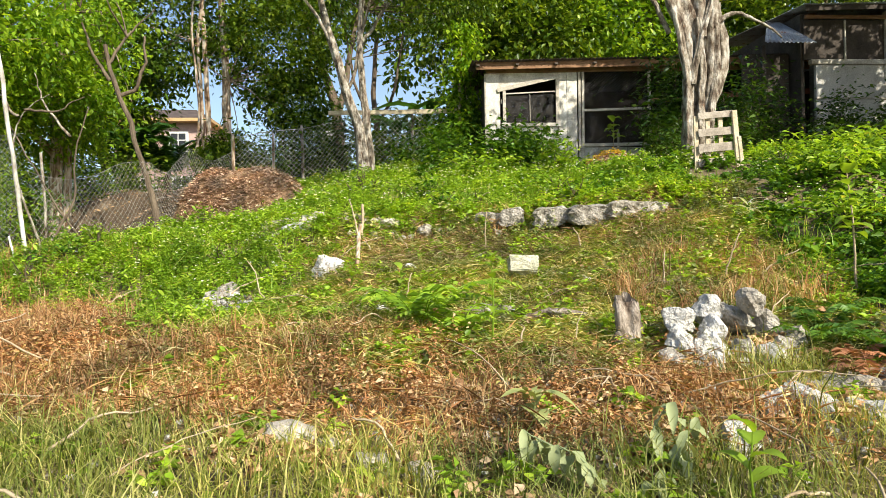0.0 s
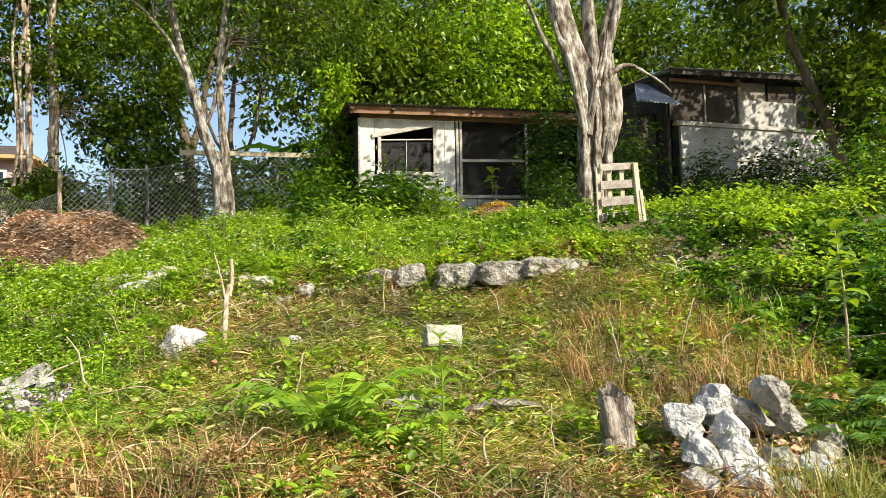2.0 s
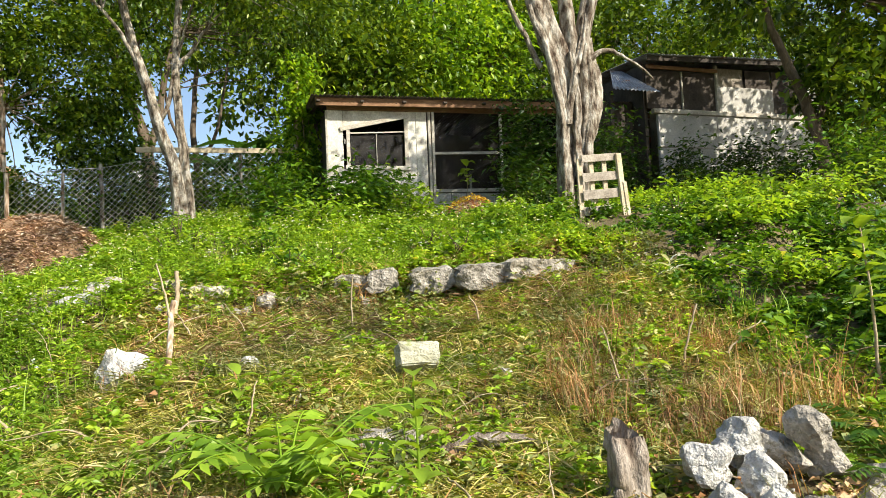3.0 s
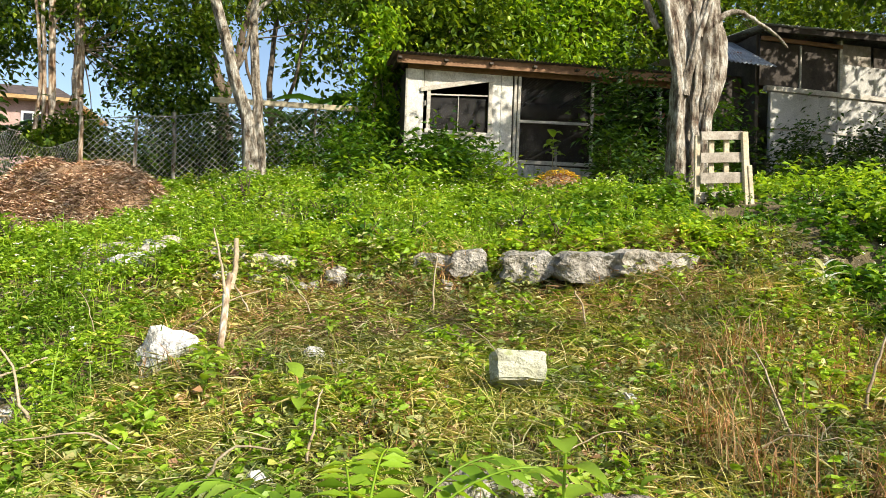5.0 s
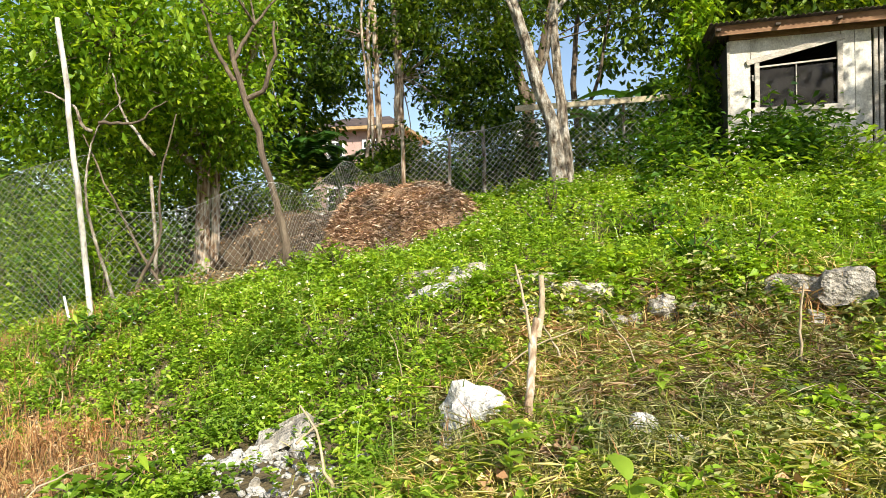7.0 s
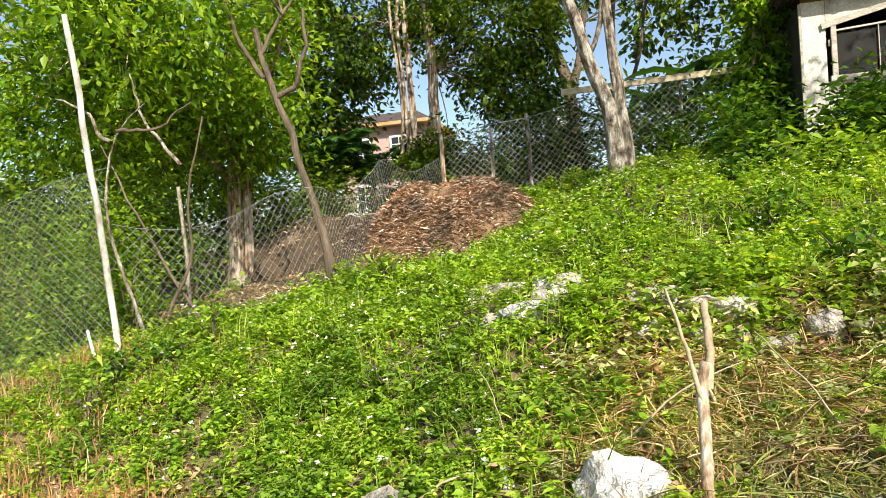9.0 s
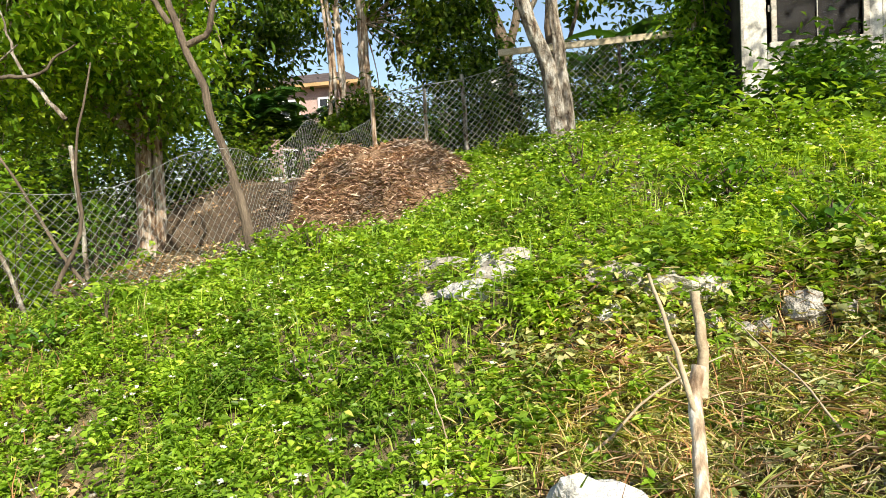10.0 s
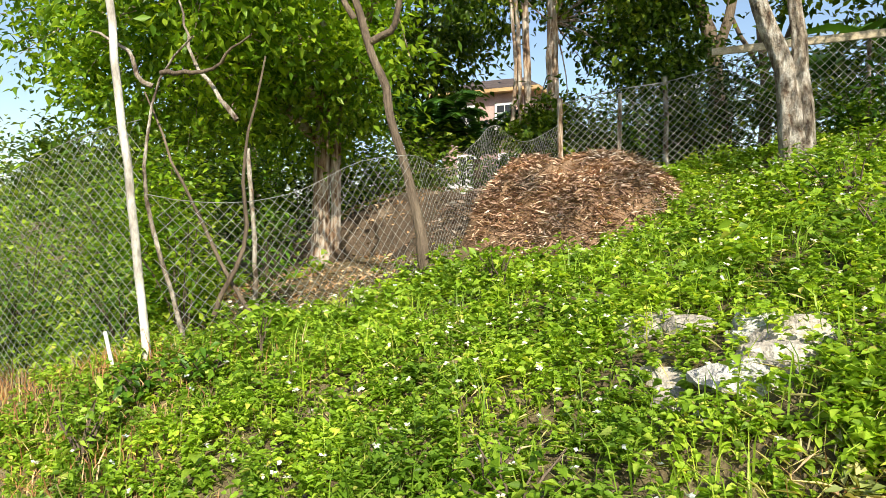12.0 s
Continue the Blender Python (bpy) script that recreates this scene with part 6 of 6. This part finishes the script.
def frond_plant(name, x, y, n, length, leafmat, label, seed, pairs=11, leaflet=0.09, spread=1.0, category="fern", z=None):
    """Arching fronds with paired leaflets."""
    r = np.random.default_rng(seed)
    t = thing(name, (x, y, gz(x, y) if z is None else z), label, category)
    for i in range(n):
        a = i / n * 6.28 + r.uniform(-0.3, 0.3)
        L = length * r.uniform(0.7, 1.1)
        out = np.array([math.cos(a) * spread, math.sin(a) * spread, 0])
        s = np.linspace(0, 1, pairs + 2)[:, None]
        pth = out * s * L * 0.75 + np.array([0, 0, 1.0]) * (s * 0.95 - 0.62 * s ** 2.2) * L
        ch = [tube(pth, np.linspace(0.006, 0.002, len(pth)) * length * 1.3, 4)]
        v1, q1 = ch[0]
        tri = np.concatenate([q1[:, [0, 1, 2]], q1[:, [0, 2, 3]]])
        tang = np.gradient(pth, axis=0)
        side = unit(np.cross(tang, [0, 0, 1.0]))
        b, d, ln = [], [], []
        for k in range(2, len(pth)):
            for sg in (-1, 1):
                b.append(pth[k]), d.append(side[k] * sg + tang[k] / np.linalg.norm(tang[k]) * 0.45)
                ln.append(leaflet * (1.15 - 0.75 * (k / len(pth)) ** 2))
        ln = np.array(ln)
        v2, f2 = leaves(np.array(b), np.array(d), ln, ln * 0.36, 0.1, 0.25, r)
        v, f = joined([(v1, tri), (v2, f2)])
        mesh_object("frond", faces_mesh("frond", v, f), leafmat, t)
    return t


def big_leaf(length, width, r, droop=0.5, crumple=0.01):
    """One broad leaf with a bent midrib, pointing along +x."""
    n = 7
    s = np.linspace(0, 1, n)
    w = width * np.sin(np.pi * np.clip(s * 0.94 + 0.06, 0, 1)) ** 0.8 * (1 - 0.25 * s)
    z = 0.15 * length * np.sin(s * 2.2) - droop * length * s ** 2 * 0.6
    mid = np.stack([s * length, np.zeros(n), z], 1)
    lf = mid + np.stack([np.zeros(n), -w / 2, w * 0.18 + r.normal(0, crumple * length, n)], 1)
    rt = mid + np.stack([np.zeros(n), w / 2, w * 0.18 + r.normal(0, crumple * length, n)], 1)
    v = np.concatenate([lf, mid, rt])
    f = []
    for i in range(n - 1):
        f += [(i, i + n, i + n + 1, i + 1), (i + n, i + 2 * n, i + 2 * n + 1, i + n + 1)]
    return v, np.array(f)


def broad_plant(name, x, y, height, n, length, width, leafmat, label, seed, droop=0.5, category="plant", lean=(0, 0), z=None, low=0.3, pitch=(-35, 15), crumple=0.01):
    r = np.random.default_rng(seed)
    z = gz(x, y) if z is None else z
    t = thing(name, (x, y, z), label, category)
    pth = smooth_path([(0, 0, -0.03), (lean[0] * 0.4, lean[1] * 0.4, height * 0.55), (lean[0], lean[1], height)], 9, 0.01, seed)
    v, f = tube(pth, np.linspace(0.010, 0.004, 9) * (0.6 + 0.6 * height), 6)
    mesh_object("stem", faces_mesh("stem", v, f), leafmat if height < 1 else TWIG, t)
    for i in range(n):
        v, f = big_leaf(length * r.uniform(0.6, 1.15), width * r.uniform(0.7, 1.15), r, droop, crumple)
        u = low + (1 - low) * (i + 1) / n
        k = u * 8
        at = pth[int(k)] + (pth[min(8, int(k) + 1)] - pth[int(k)]) * (k % 1)
        ob = mesh_object("leaf", faces_mesh("leaf", v, f), leafmat, t, smooth=True)
        ob.matrix_local = pose(*at, 0, r.uniform(*pitch), i * 137.5 + r.uniform(-25, 25))
    return t


frond_plant("pinnate_shrub", -0.56, 5.5, 11, 0.98, WEED, "green shrub with paired feathery leaves", 1, 13, 0.15, category="shrub")
frond_plant("pinnate_shrub", -0.30, 5.3, 7, 0.75, WEED, "green shrub with paired feathery leaves", 2, 11, 0.11, category="shrub")
frond_plant("fern", -1.58, 5.85, 9, 0.62, LIMELEAF, "small yellow-green fern on the slope", 3, 12, 0.07)
frond_plant("fern", -1.9, 7.6, 6, 0.4, LIMELEAF, "small yellow-green fern on the slope", 4, 12, 0.06)
frond_plant("fern", 2.25, 4.6, 8, 0.55, FERN, "green fern beside the rock heap", 5, 14, 0.10)
frond_plant("fern", 2.55, 4.3, 8, 0.6, FERN, "green fern beside the rock heap", 6, 14, 0.10)
frond_plant("fern", 2.5, 4.9, 7, 0.6, FERN, "green fern beside the rock heap", 7, 14, 0.10)
frond_plant("fern", 2.2, 4.25, 5, 0.4, RUSTFERN, "dead rust-brown fern beside the rocks", 8, 14, 0.08)
frond_plant("fern", 2.1, 3.9, 6, 0.45, RUSTFERN, "dead rust-brown fern beside the rocks", 9, 14, 0.08)
frond_plant("fern", 6.4, 9.4, 7, 0.9, WEED, "wide green fern-like plant among weeds", 10, 14, 0.2)
broad_plant("lime_sapling", -0.05, 4.98, 0.70, 12, 0.15, 0.10, LIMELEAF, "young plant with broad lime-green leaves", 1, 0.4)
broad_plant("lime_sapling", 3.1, 5.4, 1.15, 18, 0.20, 0.13, LIMELEAF, "bright sapling with broad lime-green leaves", 2, 0.4, lean=(-0.1, 0), low=0.5)
broad_plant("lime_sapling", -1.25, 7.4, 0.34, 9, 0.16, 0.10, LIMELEAF, "young plant with broad lime-green leaves", 3, 0.4)
frond_plant("fern", -2.0, 6.35, 7, 0.5, LIMELEAF, "yellow-green fern beside the rubble", 14, 12, 0.06)
broad_plant("lime_sapling", -0.72, 7.0, 0.24, 7, 0.15, 0.10, LIMELEAF, "young plant with broad lime-green leaves", 4, 0.4)
broad_plant("lime_sapling", 0.62, 2.55, 0.34, 5, 0.15, 0.11, LIMELEAF, "young plant with broad lime-green leaves", 5, 0.4)
for i, (x, y, h, dx) in enumerate(((0.30, 2.95, 0.40, 0.12), (0.15, 2.8, 0.28, -0.15), (0.36, 2.8, 0.32, 0.1), (0.05, 3.0, 0.24, -0.15), (0.48, 2.95, 0.30, 0.08), (0.25, 2.65, 0.2, 0.05))):
    broad_plant("wilted_plant", x, y, h * 0.75, 8, 0.15, 0.07, DROOPLEAF, "wilting plant with large drooping grey-green leaves", 6 + i * 11, 0.7, lean=(dx * 1.6, 0.08), pitch=(15, 85), crumple=0.06)
broad_plant("wilted_plant", -0.05, 3.5, 0.25, 7, 0.22, 0.10, WILTED, "cut plant with wilting leaves", 9, 0.9)
broad_plant("leafy_sapling", 5.3, 18.4, 1.25, 9, 0.34, 0.22, LIMELEAF, "sapling with large light leaves before the porch", 10, 0.6, low=0.5)
broad_plant("bleached_plant", 3.6, 8.1, 0.28, 14, 0.24, 0.06, PETAL, "bleached pale dead plant", 11, 0.5)
for i in range(60):
    x, y = rng.uniform(-6.0, 3.2), rng.uniform(5.2, 11.4)
    if float(bare(np.array(x), np.array(y))) < 0.4:
        broad_plant("young_weed", x, y, rng.uniform(0.10, 0.26), 6, rng.uniform(0.07, 0.12), rng.uniform(0.045, 0.075), WEED if i % 3 else LIMELEAF, "single leafy young weed on the slope", 30 + i, 0.4)

# banana plants and palm beyond the fence
for i, (x, y, h, L) in enumerate(((-0.6, 22.6, 1.6, 2.4), (0.4, 23.0, 2.2, 2.6), (-1.6, 22.8, 1.2, 2.0))):
    broad_plant("banana_plant", x, y, h, 7, L, 0.5, BANANA, "banana plant with long arching dark leaves", 60 + i, 0.8, low=0.75)
for i, (x, y, h) in enumerate(((-9.0, 22.0, 2.0), (-8.2, 23.0, 1.4), (-9.8, 23.5, 1.6))):
    p = frond_plant("palm", x, y, 10, 2.4 + 0.2 * i, BANANA, "small palm with arching feathery fronds", 80 + i, 30, 0.45, category="palm", z=gz(x, y) + h)
    limb("palm_trunk", ((0, 0, -h - 0.1), (0, 0, 0)), 0.12, 0.09, BARKDARK, p, sides=9, n=6)

# bare branches by the slanting post
br = thing("bare_shrub", (-6.3, 11.1, gz(-6.3, 11.1)), "leafless tangled grey shrub beside the fence post", "shrub")
for i, pts in enumerate((((0, 0, 0), (-0.25, 0, 0.8), (-0.55, 0.1, 1.7), (-0.4, 0.1, 2.3), (0.1, 0.0, 2.5)), ((0.6, 0.3, 0), (0.1, 0.3, 0.7), (-0.3, 0.3, 1.5), (-0.7, 0.3, 2.2)), ((-0.4, 0.1, 2.2), (-0.7, 0, 2.6), (-1.0, 0, 2.7)),
                         ((0.1, 0.2, 0.3), (0.4, 0.3, 1.0), (0.35, 0.3, 1.7), (0.6, 0.3, 2.4)), ((0.3, 0.3, 1.9), (0.0, 0.2, 2.3), (-0.2, 0.2, 2.9)), ((-0.3, 0.1, 2.3), (0.2, 0.1, 2.25), (0.6, 0.1, 2.5)))):
    limb("branch", pts, 0.024, 0.008, BARKDARK if i % 2 else BARK, br, sides=6, n=12, wiggle=0.03, seed=500 + i)
